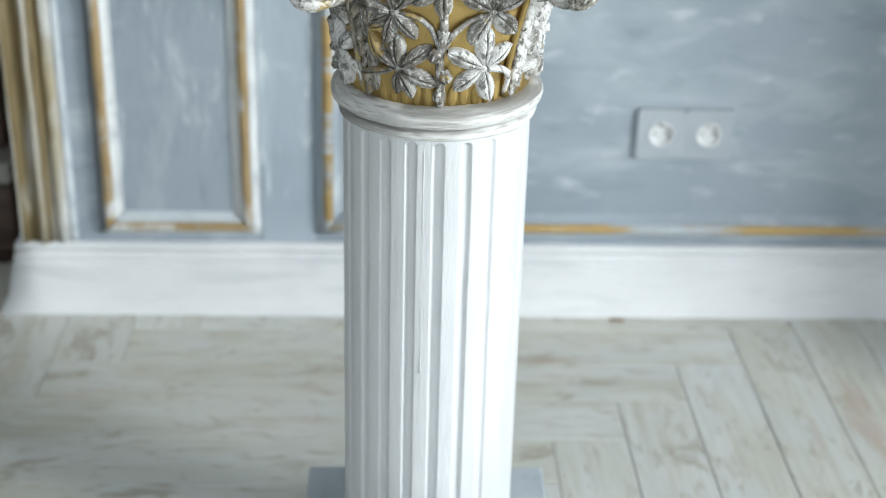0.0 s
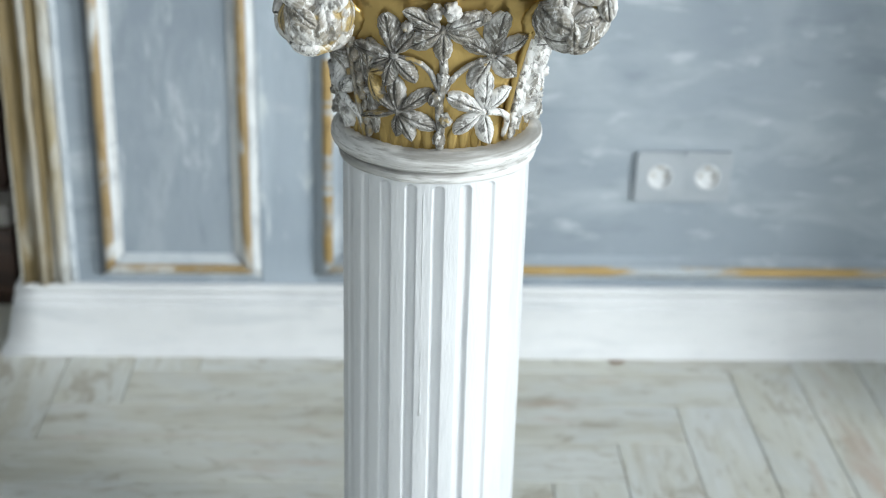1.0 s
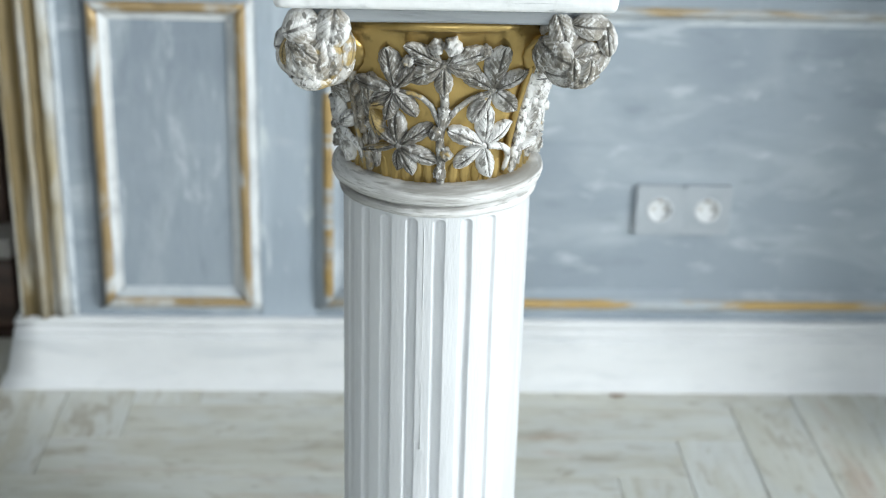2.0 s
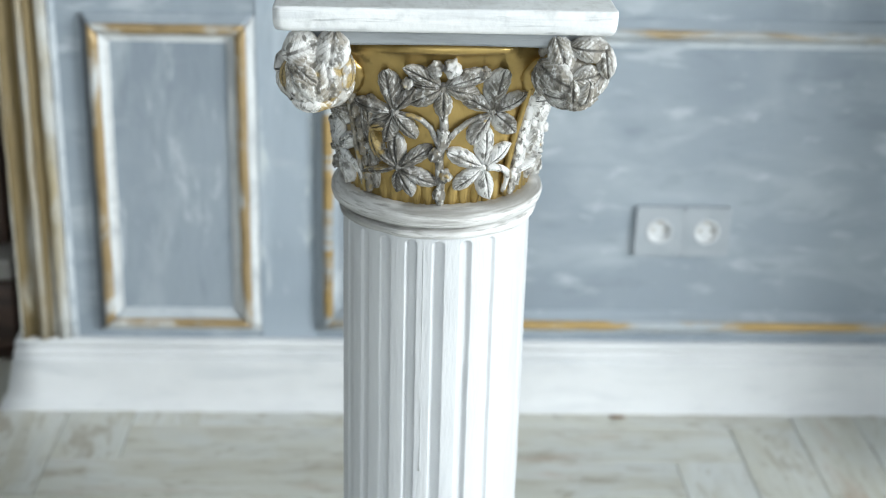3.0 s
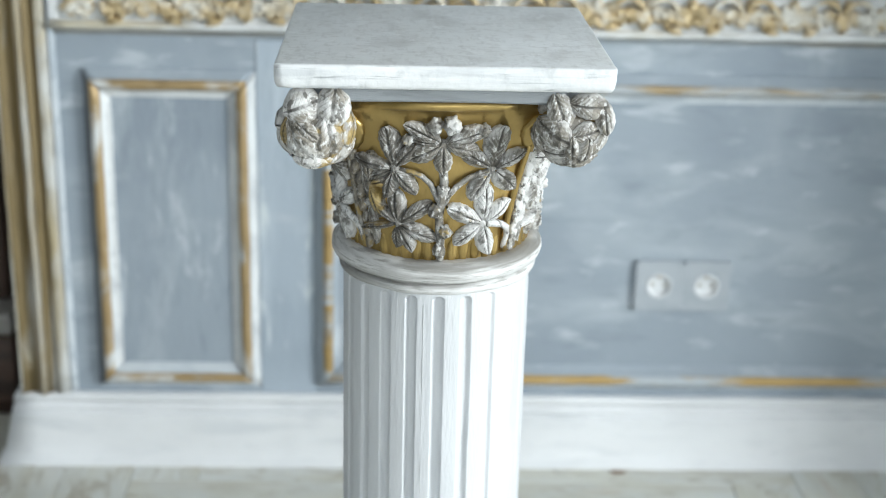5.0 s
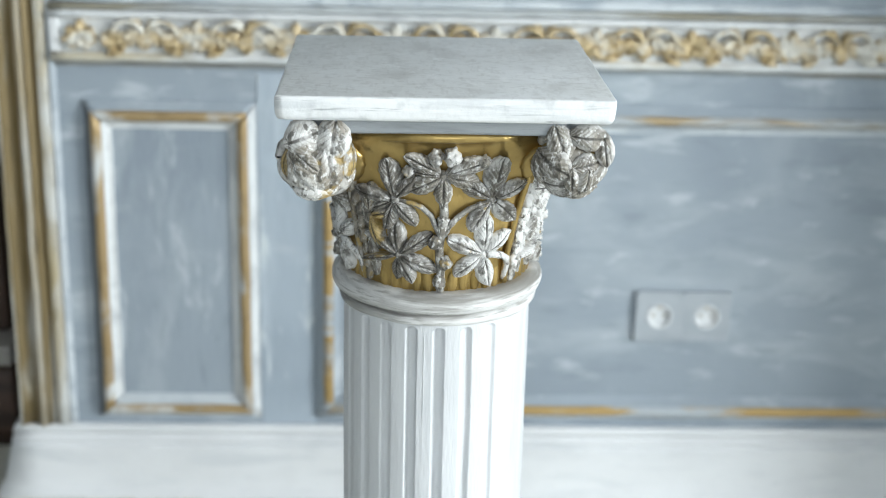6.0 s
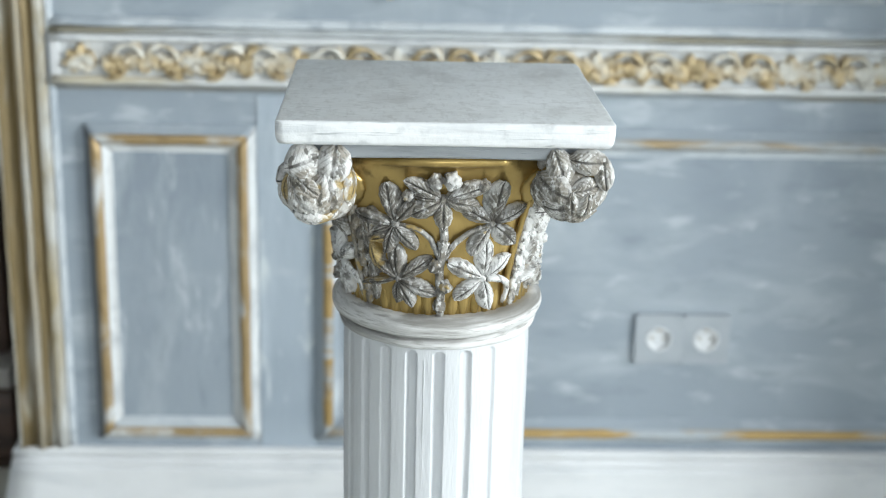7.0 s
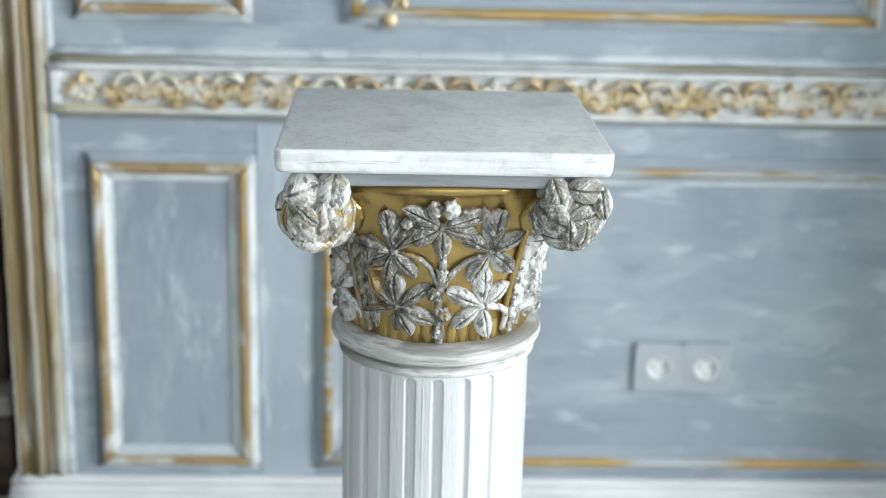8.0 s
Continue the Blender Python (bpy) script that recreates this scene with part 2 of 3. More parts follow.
def box(bm, x0, x1, y0, y1, z0, z1, bevel=0.0, steps=2):
    made = bmesh.ops.create_cube(bm, size=1.0, matrix=Matrix.LocRotScale(((x0 + x1) / 2, (y0 + y1) / 2, (z0 + z1) / 2), None, (x1 - x0, y1 - y0, z1 - z0)))
    if bevel:
        edges = {e for v in made["verts"] for e in v.link_edges}
        bmesh.ops.bevel(bm, geom=list(edges), offset=bevel, segments=steps, profile=0.6, affect="EDGES")
    return bm


def boxed(*a, **k):
    return box(bmesh.new(), *a, **k)


def lathe(profile, turns=96, wobble=0.0):
    bm, rows = bmesh.new(), []
    for k, (r, z) in enumerate(profile):
        rows.append([])
        for i in range(turns):
            a = 2 * math.pi * i / turns
            q = r + wobble * noise.noise((math.cos(a) * 3, math.sin(a) * 3, z * 90))
            rows[-1].append(bm.verts.new((q * math.sin(a), -q * math.cos(a), z + 0.6 * wobble * noise.noise((math.cos(a) * 2 + 9, math.sin(a) * 2, k * 0.2)))))
    grid_faces(bm, rows, True)
    bm.faces.new(rows[0])
    bm.faces.new(rows[-1])
    return bm


def tube(points, radii, sides=8):
    bm, rows = bmesh.new(), []
    pts = [Vector(p) for p in points]
    for i, p in enumerate(pts):
        t = (pts[min(i + 1, len(pts) - 1)] - pts[max(i - 1, 0)]).normalized()
        u = t.cross(Vector((0, 1, 0.01))).normalized()
        v = t.cross(u)
        rows.append([bm.verts.new(p + radii[i] * (math.cos(2 * math.pi * k / sides) * u + math.sin(2 * math.pi * k / sides) * v)) for k in range(sides)])
    grid_faces(bm, rows, True)
    bm.faces.new(rows[0])
    bm.faces.new(rows[-1])
    return bm


def lump(bm, at, r, squash=(1, 1, 1), seed=0, rough=0.12):
    made = bmesh.ops.create_icosphere(bm, subdivisions=3, radius=1.0)
    for v in made["verts"]:
        n = 1 + rough * noise.noise(v.co * 2.2 + Vector((seed * 3.1, seed * 1.7, 0)))
        v.co = Vector((v.co.x * squash[0], v.co.y * squash[1], v.co.z * squash[2])) * r * n + Vector(at)
    return bm


def lobe(bm, place, origin, turn, length, wide, rise, base=0.0016, lift=0.0, seed=0.0, fine=1.0, blunt=0.62):
    """One lobe of a leaf in the plane (s, z), laid on a surface by place(s, z, h)."""
    rows, spot, N, M = [], {}, 18, 15
    bm.loops.layers.uv.verify()
    c, s = math.cos(turn), math.sin(turn)
    for i in range(N + 1):
        u = i / N
        w = wide * 2.6 * (u + 0.04) ** 0.8 * (1.008 - u) ** blunt * (1 + 0.04 * fine * math.sin(u * 30 + seed))
        row = []
        for j in range(-1, M + 1):
            edge = j < 0 or j == M
            v = max(-1.0, min(1.0, -1 + 2 * j / (M - 1)))
            x, y = v * w, u * length
            groove = 0.0034 * fine * math.exp(-(v / 0.12) ** 2) * (1 - 0.4 * u)
            veins = 0.0006 * fine * math.sin(44 * (u - 0.42 * abs(v)) + seed) * (1 - abs(v) ** 4) * min(1.0, 4 * abs(v))
            h = base + rise * (1 - abs(v) ** 2.6) * (0.45 + 0.55 * math.sin(math.pi * min(1, u + 0.12))) - groove + veins + lift * u * u
            if edge:
                h = -0.0016
            row.append(bm.verts.new(place(origin[0] + c * x - s * y, origin[1] + s * x + c * y, h)))
            spot[row[-1]] = (u, v + 2.0)
        rows.append(row)
    before = len(bm.faces)
    grid_faces(bm, rows)
    bm.faces.ensure_lookup_table()
    uv = bm.loops.layers.uv.verify()
    for f in bm.faces[before:]:
        for loop in f.loops:
            loop[uv].uv = spot[loop.vert]
    return bm


# ---- room ----
def slab(name, x0, x1, y0, y1, z0, z1, material, label="", category=""):
    return tagged(part(name, boxed(x0, x1, y0, y1, z0, z1), material, None, smooth=False), label, category, kind="structure")


POST_L = -0.6265              # free end of the panelled wall
floor = slab("floor", WEST, EAST, SOUTH, FAR, -0.06, -0.012, DIRT, "whitewashed worn wooden herringbone plank floor", "floor")
ceiling = slab("ceiling", WEST, EAST, SOUTH, FAR, HIGH, HIGH + 0.1, CEILING, "plain off-white plaster ceiling", "ceiling")
wall_north = slab("wall_north", POST_L, EAST, W, W + 0.13, -0.02, HIGH, BLUE_X, "blue-grey brush-painted panelled wall with gilded mouldings", "wall")
slab("wall_west", WEST - 0.1, WEST, SOUTH, FAR, -0.02, HIGH, ROOM, "plain grey-blue painted wall", "wall")
slab("wall_far", WEST, EAST, FAR, FAR + 0.1, -0.02, HIGH, ROOM, "plain grey-blue painted wall of the next room", "wall")


def wall_with_window(name, box_of, material):
    """Four blocks round one opening, joined into one wall."""
    bm = bmesh.new()
    for b in box_of:
        box(bm, *b)
    return tagged(part(name, bm, material, None, smooth=False), "grey-blue painted wall with one tall window", "wall", kind="structure")


def window_frame(name, x0, x1, y0, y1, z0, z1):
    win = thing(name, ((x0 + x1) / 2, (y0 + y1) / 2, z0), "tall white-painted window with a glazing cross", "window", kind="structure")
    wide_y = (y1 - y0) > (x1 - x0)
    a0, a1 = (y0, y1) if wide_y else (x0, x1)
    t = 0.03
    bars = [(a0, a0 + 0.06, z0, z1), (a1 - 0.06, a1, z0, z1), (a0 + 0.06, a1 - 0.06, z0, z0 + 0.06), (a0 + 0.06, a1 - 0.06, z1 - 0.06, z1),
            ((a0 + a1) / 2 - 0.025, (a0 + a1) / 2 + 0.025, z0 + 0.06, z1 - 0.06)]
    for p, q, r, s in bars:
        mid = (x0 + x1) / 2 if wide_y else (y0 + y1) / 2
        b = (mid - t, mid + t, p, q, r, s) if wide_y else (p, q, mid - t, mid + t, r, s)
        ob = part("window_frame", boxed(*b, bevel=0.004), SKIRT, win)
        ob.location = -Vector(win.location)


wall_with_window("wall_east", [(EAST, EAST + 0.2, SOUTH, -3.0, -0.02, HIGH), (EAST, EAST + 0.2, -1.4, FAR, -0.02, HIGH),
                               (EAST, EAST + 0.2, -3.0, -1.4, -0.02, 0.6), (EAST, EAST + 0.2, -3.0, -1.4, 2.8, HIGH)], ROOM)
wall_with_window("wall_south", [(WEST, -0.75, SOUTH - 0.2, SOUTH, -0.02, HIGH), (1.25, EAST, SOUTH - 0.2, SOUTH, -0.02, HIGH),
                                (-0.75, 1.25, SOUTH - 0.2, SOUTH, -0.02, 0.5), (-0.75, 1.25, SOUTH - 0.2, SOUTH, 2.7, HIGH)], ROOM)
window_frame("window_1", EAST + 0.1, EAST + 0.18, -3.0, -1.4, 0.6, 2.8)
window_frame("window_2", -0.75, 1.25, SOUTH - 0.18, SOUTH - 0.1, 0.5, 2.7)
# out of view: blocks window light from the right of the panelled wall
slab("wall_pier", END, END + 0.4, 0.165, W - 0.001, -0.02, HIGH, BLUE_Z, "unseen added pier that keeps light off the wall's right", "wall")


# ---- panelled wall ----
def strip(p0, p1, side, profile, ends=(1, 1), steps=24, seed=0.0, wall=W):
    """A moulding from p0 to p1, (x, z) on the wall: side is the way inward, profile is (inward, proud), ends: 1 for a mitre."""
    bm, rows = bmesh.new(), []
    (x0, z0), (x1, z1) = p0, p1
    along = Vector((x1 - x0, z1 - z0)).normalized()
    length = math.hypot(x1 - x0, z1 - z0)
    for i in range(steps + 1):
        f = i / steps
        row = []
        for d, h in profile:
            a = d * ends[0] + (length - d * (ends[0] + ends[1])) * f
            jog = 0.0012 * noise.noise((a * 22 + seed, d * 60, seed))
            x, z = x0 + along.x * a + side[0] * (d + jog), z0 + along.y * a + side[1] * (d + jog)
            row.append(bm.verts.new((x, wall - h + jog * (h > 0.001), z)))
        rows.append(row)
    grid_faces(bm, rows)
    bm.faces.new(rows[0])
    bm.faces.new(rows[-1])
    return bm


def arc(d0, d1, h0, h1, n=5, bulge=0.004):
    return [(d0 + (d1 - d0) * i / n, h0 + (h1 - h0) * i / n + bulge * math.sin(math.pi * i / n)) for i in range(n + 1)]


OUTER = [(0.0, -0.002), (0.0, 0.004)] + arc(0.0006, 0.0115, 0.005, 0.017, 5, -0.001) + [(0.0118, -0.002)]
RIDGE = [(0.0118, -0.002), (0.0118, 0.017)] + arc(0.0124, 0.0270, 0.019, 0.018, 6, 0.004) + [(0.0273, -0.002)]
INNER = [(0.0273, -0.002), (0.0273, 0.016)] + arc(0.0280, 0.0375, 0.016, 0.006, 4, -0.002) + [(0.0385, 0.007), (0.0405, 0.007), (0.0412, -0.002)]
FIELD = 0.0045


def panel_frame(x0, x1, z0, z1, field, label, seed, beads=(0, 0), top=0):
    fr = thing("panel_frame", (0, 0, 0), label, "panel moulding", "wall panels", "structure")
    part("panel", boxed(x0 + 0.036, x1 - 0.036, W - FIELD, W + 0.001, z0 + 0.036, z1 - 0.036), field, fr, smooth=False)
    sides = [((x0, z0), (x0, z1), (1, 0)), ((x1, z0), (x1, z1), (-1, 0)), ((x0, z0), (x1, z0), (0, 1)), ((x0, z1), (x1, z1), (0, -1))]
    for k, (a, b, s) in enumerate(sides):
        # slopes coloured by side: left dark slate partly as shadow, right white as lit
        slope = (BLUISH if beads[0] else SHADE_SLATE, RAIL, BLUISH, WASH)[(0, 1, 3, 2)[k]]
        gilt = top if top and k == 3 else GILT_BLUE if beads[0] else (GILT_Z if k < 2 else GILT_X)
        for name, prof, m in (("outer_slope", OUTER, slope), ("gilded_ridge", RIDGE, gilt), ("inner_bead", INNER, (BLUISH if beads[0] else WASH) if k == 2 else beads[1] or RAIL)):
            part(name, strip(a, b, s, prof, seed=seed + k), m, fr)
    return fr


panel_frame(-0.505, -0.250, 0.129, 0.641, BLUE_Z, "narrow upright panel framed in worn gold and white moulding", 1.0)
panel_frame(-0.161, 1.05, 0.131, 0.645, BLUE_X, "wide blue-grey panel framed in worn gold moulding", 7.0, (BLUISH, WASH), GILT_FADED)
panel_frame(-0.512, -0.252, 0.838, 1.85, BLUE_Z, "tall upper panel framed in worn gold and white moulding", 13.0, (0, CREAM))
panel_frame(-0.120, 0.672, 0.839, 1.85, BLUE_X, "upper blue-grey panel framed in worn gold moulding", 19.0, (BLUISH, WASH))
panel_frame(0.78, 1.08, 0.838, 1.85, BLUE_X, "upper blue-grey panel framed in worn gold moulding", 23.0, (BLUISH, WASH))


# upright board between the lower panels, painted a shade paler
for x0, x1, z0, z1 in ((-0.248, -0.163, 0.1175, 0.6865),):
    part("stile", boxed(x0, x1, W - 0.0022, W + 0.001, z0, z1, bevel=0.0008, steps=1), BLUE_PALE, wall_north, smooth=False)

# carved chair rail
rail = tagged(thing("frieze_rail", (0, 0, 0), "white chair rail with a gilded scrolling leaf carving", "chair rail", kind="structure"))
RAIL_L = -0.545
part("rail_board", boxed(RAIL_L + 0.004, END - 0.002, W - 0.012, W + 0.001, 0.703, 0.7745, bevel=0.002), RAIL, rail)
part("lower_bead", strip((RAIL_L, 0.7025), (END - 0.002, 0.7025), (0, 1), [(0, -0.002), (0, 0.016)] + arc(0.001, 0.0125, 0.019, 0.019, 5, 0.004) + [(0.013, -0.002)], (0, 0), 60, 3.0), CREAM_RAIL, rail)
part("upper_bead", strip((RAIL_L, 0.7765), (END - 0.002, 0.7765), (0, -1), [(0, -0.002), (0, 0.016)] + arc(0.001, 0.0105, 0.018, 0.018, 5, 0.004) + [(0.011, -0.002)], (0, 0), 60, 5.0), RAIL, rail)
part("rail_cap", strip((RAIL_L - 0.002, 0.777), (END - 0.002, 0.777), (0, 1), [(0, -0.002), (0, 0.010), (0.003, 0.012), (0.008, 0.011), (0.0105, -0.002)], (0, 0), 60, 8.0), OLIVE, rail)
part("cap_fillet", strip((RAIL_L - 0.002, 0.7878), (END - 0.002, 0.7878), (0, 1), [(0, -0.002), (0, 0.007)] + arc(0.001, 0.012, 0.008, 0.003, 4, 0.002) + [(0.013, -0.002)], (0, 0), 60, 8.5), WASH, rail)
part("lower_ledge", strip((RAIL_L - 0.002, 0.7020), (END - 0.002, 0.7020), (0, -1), [(0, -0.002), (0, 0.011)] + arc(0.001, 0.009, 0.009, 0.003, 4, -0.002) + [(0.010, -0.002)], (0, 0), 60, 9.0), LEDGE, rail)
part("end_block", boxed(RAIL_L, RAIL_L + 0.014, W - 0.0175, W, 0.7160, 0.7650, bevel=0.002), SKIRT, rail)


def on_rail(cx, cz):
    return lambda s, z, h: Vector((cx + s, -h, cz + z))


def scroll(seed):
    """One arched leaf stem curling over a bud, with leaves inside and at its foot."""
    rnd = random.Random(seed)
    pts, rad = [], []
    for i in range(34):
        f = i / 33
        a = math.pi * (1.18 - 1.32 * f)
        r = 0.0200 * (1 - 0.22 * f * f)
        pts.append((r * math.cos(a), -0.004 - 0.004 * math.sin(math.pi * f), r * math.sin(a)))
        rad.append(0.0042 * (1 - 0.35 * f) * (1 + 0.28 * math.sin(f * 17 + seed)))
    bm = tube(pts, rad, 7)
    for deg, x, z, length, wide in ((-25, -0.003, -0.014, 0.022, 0.0060), (30, 0.002, -0.014, 0.020, 0.0056), (80, 0.000, -0.010, 0.015, 0.0048), (-62, -0.016, -0.010, 0.017, 0.0052),
                                    (-15, -0.021, -0.019, 0.021, 0.0056), (25, -0.024, -0.020, 0.019, 0.0050), (140, 0.012, 0.012, 0.017, 0.0050), (170, 0.016, 0.000, 0.018, 0.0052), (100, 0.006, -0.019, 0.018, 0.0046),
                                    (-5, 0.006, -0.020, 0.024, 0.0052), (-48, 0.004, -0.004, 0.016, 0.0048), (60, -0.020, 0.012, 0.016, 0.0044), (20, 0.022, -0.018, 0.022, 0.0046)):
        lobe(bm, on_rail(x, z), (0, 0), radians(-deg + rnd.uniform(-9, 9)), length * 1.08, wide * 1.3, 0.0066, 0.0026, 0.004, seed, 0.8)
    return lump(bm, (0.000, -0.007, -0.002), 0.0056, (1, 0.8, 1), seed, 0.3)


def palmette(seed):
    """A fan of leaves over a bud, between two pairs of scrolls."""
    rnd = random.Random(seed)
    bm = lump(bmesh.new(), (0, -0.006, -0.010), 0.0062, (1, 0.8, 1), seed, 0.3)
    for deg, length, wide in ((0, 0.027, 0.0054), (38, 0.023, 0.0060), (-38, 0.023, 0.0060), (78, 0.021, 0.0058), (-78, 0.021, 0.0058), (125, 0.014, 0.0050), (-125, 0.014, 0.0050)):
        lobe(bm, on_rail(0, -0.009), (0, 0), radians(-deg + rnd.uniform(-8, 8)), length * 1.08, wide * 1.3, 0.0066, 0.0026, 0.004, seed, 0.8)
    return bm


SCROLLS = [mesh_of("scroll", scroll(n), GILT_CARVING) for n in (1, 2, 3)]
PALMETTES = [mesh_of("palmette", palmette(n), GILT_CARVING) for n in (4, 5)]
for k in range(-1, 11):
    mid = -0.407 + 0.1457 * k
    for name, me, x, flip in (("scroll", SCROLLS[(k + 1) % 3], 0.0262, 1), ("scroll", SCROLLS[(k + 2) % 3], -0.0262, -1), ("palmette", PALMETTES[k % 2], 0.0728, 1)):
        x += -0.020 if k == -1 and name == "palmette" else 0.0
        if not -0.515 < mid + x < END - 0.03:
            continue
        ob = new(name, me)
        ob.parent = rail
        ob.matrix_local = pose(mid + x, W - 0.012, 0.7415, 0, 6 * math.sin(k * 2.1 + x * 90), 0) @ Matrix.Diagonal((flip * (1.20 + 0.06 * math.sin(k * 1.7)), 1.5, 1.12, 1))

# gilded casing at the free end of the wall
casing = tagged(thing("trim", (0, 0, 0), "tall fluted casing with worn gold and white bands", "casing", kind="structure"))


def post_band(name, x0, x1, prof, m, seed):
    part(name, strip((x0, 0.118), (x0, HIGH - 0.01), (1, 0), prof, (0, 0), 70, seed), m, casing)


post_band("edge_bead", POST_L, 0, [(0, -0.002), (0, 0.020)] + arc(0.0004, 0.0028, 0.020, 0.020, 4, 0.003) + [(0.0030, -0.002)], TAN, 2.0)
post_band("gilded_cove", POST_L + 0.0032, 0, [(0, -0.002), (0, 0.018)] + arc(0.001, 0.026, 0.018, 0.016, 7, -0.009) + [(0.0265, -0.002)], GILT_POST, 4.0)
post_band("middle_bead", POST_L + 0.0299, 0, [(0, -0.002), (0, 0.016)] + arc(0.001, 0.011, 0.019, 0.018, 5, 0.005) + [(0.0115, -0.002)], TAN, 6.0)
post_band("inner_cove", POST_L + 0.0416, 0, [(0, -0.002), (0, 0.014)] + arc(0.001, 0.018, 0.015, 0.013, 6, -0.006) + [(0.0185, -0.002)], GILT_POST, 8.0)
post_band("white_slope", POST_L + 0.0603, 0, [(0, -0.002), (0, 0.015)] + arc(0.001, 0.014, 0.014, 0.008, 6, 0.004) + [(0.0145, -0.002)], CREAM, 10.0)
post_band("outer_fillet", POST_L + 0.0750, 0, [(0, -0.002), (0, 0.007)] + arc(0.001, 0.010, 0.008, 0.003, 4, 0.002) + [(0.011, -0.002)], WASH, 12.0)


# skirting with a return round the wall's free end
def skirting():
    prof = [(0.0, 0.116), (0.010, 0.1165), (0.0135, 0.113), (0.0155, 0.1045), (0.0060, 0.1025), (0.0060, 0.0975), (0.0165, 0.0950), (0.0180, 0.0905), (0.0115, 0.0890), (0.0115, 0.0860), (0.0185, 0.0845),
            (0.0190, 0.080), (0.0205, 0.055), (0.0225, 0.030), (0.027, 0.012), (0.033, 0.004), (0.035, -0.008)]
    bm, rows = bmesh.new(), []
    stations = [("side", W + 0.13), ("side", W + 0.06)] + [("corner", 0)] + [("front", -0.6 + i * 0.06) for i in range(int((END + 0.6) / 0.06) + 1)]
    for kind, at in stations:
        row = []
        for d, z in prof:
            wide = d + 0.0105 * max(0.0, 1 - z / 0.08)           # the foot flares more round the end
            if kind == "side":
                p = (POST_L - wide, at, z)
            elif kind == "corner":
                p = (POST_L - wide, W - d, z)
            else:
                jog = 0.0007 * noise.noise((at * 6, z * 30, 4))
                p = (min(at, END - 0.001), W - d + jog, z)
            row.append(bm.verts.new(p))
        rows.append(row)
    grid_faces(bm, rows)
    return tagged(part("baseboard", bm, SKIRT), "white-painted moulded wooden skirting board with a flared foot", "baseboard", kind="structure")


skirting()


# hanging end of a carved scroll above the chair rail
def wall_drop():
    th = thing("wall_ornament", (-0.052, W - 0.004, 0.87), "small gilded carved scroll drop on the wall", "ornament")
    bm = lump(bmesh.new(), (0, -0.010, -0.022), 0.014, (1, 0.8, 1), 3, 0.2)
    part("bud", bm, GILT_CARVING, th)
    part("stem", tube([(0.0, -0.008, -0.012), (0.006, -0.010, 0.005), (0.016, -0.010, 0.016), (0.024, -0.008, 0.034), (0.020, -0.006, 0.06)], [0.005, 0.007, 0.008, 0.007, 0.004]), GILT_CARVING, th)
    part("leaf", lump(bmesh.new(), (0.020, -0.009, -0.002), 0.010, (0.7, 0.6, 1.3), 6, 0.3), GILT_CARVING, th)


wall_drop()


# double socket
def disc_ring(bm, x, y, z, rings):
    """Concentric rings facing -y: (radius, depth)."""
    rows = [[bm.verts.new((x + r * math.cos(2 * math.pi * k / 40), y + d, z + r * math.sin(2 * math.pi * k / 40))) for k in range(40)] for r, d in rings]
    grid_faces(bm, rows, True)
    bm.faces.new(rows[-1])
    return bm


def socket_face(bm, cx, half_w, half_h, radius, proud):
    """A square face with a round hole, and the rim of the face turned back to the wall."""
    n = 48
    rows = [[], [], [], []]
    for k in range(n):
        a = 2 * math.pi * (k + 0.5) / n
        c, q = math.cos(a), math.sin(a)
        f = 1 / max(abs(c) / half_w, abs(q) / half_h)
        for row, (scale, y) in zip(rows, ((f, 0.0), (f, -proud + 0.0006), (f * 0.992, -proud), (radius, -proud))):
            row.append(bm.verts.new((cx + c * scale, y, q * scale)))
    grid_faces(bm, rows, True)
    return bm


def socket():
    cx, cz, face, proud = 0.4135, 0.312, W - FIELD, 0.0095
    th = thing("wall_socket", (cx, face, cz), "double pale grey recessed power socket on the blue wall", "socket")
    for dx in (-0.0373, 0.0373):
        part("cover_plate", socket_face(bmesh.new(), dx, 0.0374, 0.0405, 0.0180, proud), SOCKET, th, smooth=False)
        cup = part("socket_cup", disc_ring(bmesh.new(), dx, 0, 0, [(0.0205, -proud - 0.0002), (0.0200, -proud - 0.0014), (0.0185, -proud - 0.0015), (0.0176, -proud - 0.0005), (0.0168, -0.0032), (0.0120, -0.0030)]), CUP, th)
        for sx in (-0.0095, 0.0095):
            part("contact_hole", boxed(dx + sx - 0.0026, dx + sx + 0.0026, -0.0040, -0.0032, -0.0026, 0.0026, bevel=0.0004), DIRT, cup)
        part("earth_clip", boxed(dx - 0.003, dx + 0.003, -0.0085, -0.0030, 0.0135, 0.0164), BRASS, cup)


socket()


# ---- next room, seen past the wall's end ----
def low_cabinet():
    th = thing("low_cabinet", (-1.05, 1.06, 0), "dark brown wooden cabinet with a pale grey ledge", "cabinet")
    part("plinth", boxed(-0.36, 0.362, -0.19, 0.19, 0.0, 0.022), BROWN, th)
    part("drawer_front", boxed(-0.37, 0.372, -0.20, 0.20, 0.026, 0.145, bevel=0.006), BROWN, th)
    part("ledge", boxed(-0.375, 0.370, -0.195, 0.20, 0.147, 0.185, bevel=0.006), GREYWOOD, th, "pale grey-brown ledge")
    part("upper_body", boxed(-0.36, 0.352, -0.13, 0.20, 0.187, 0.75, bevel=0.006), BROWN, th)


low_cabinet()


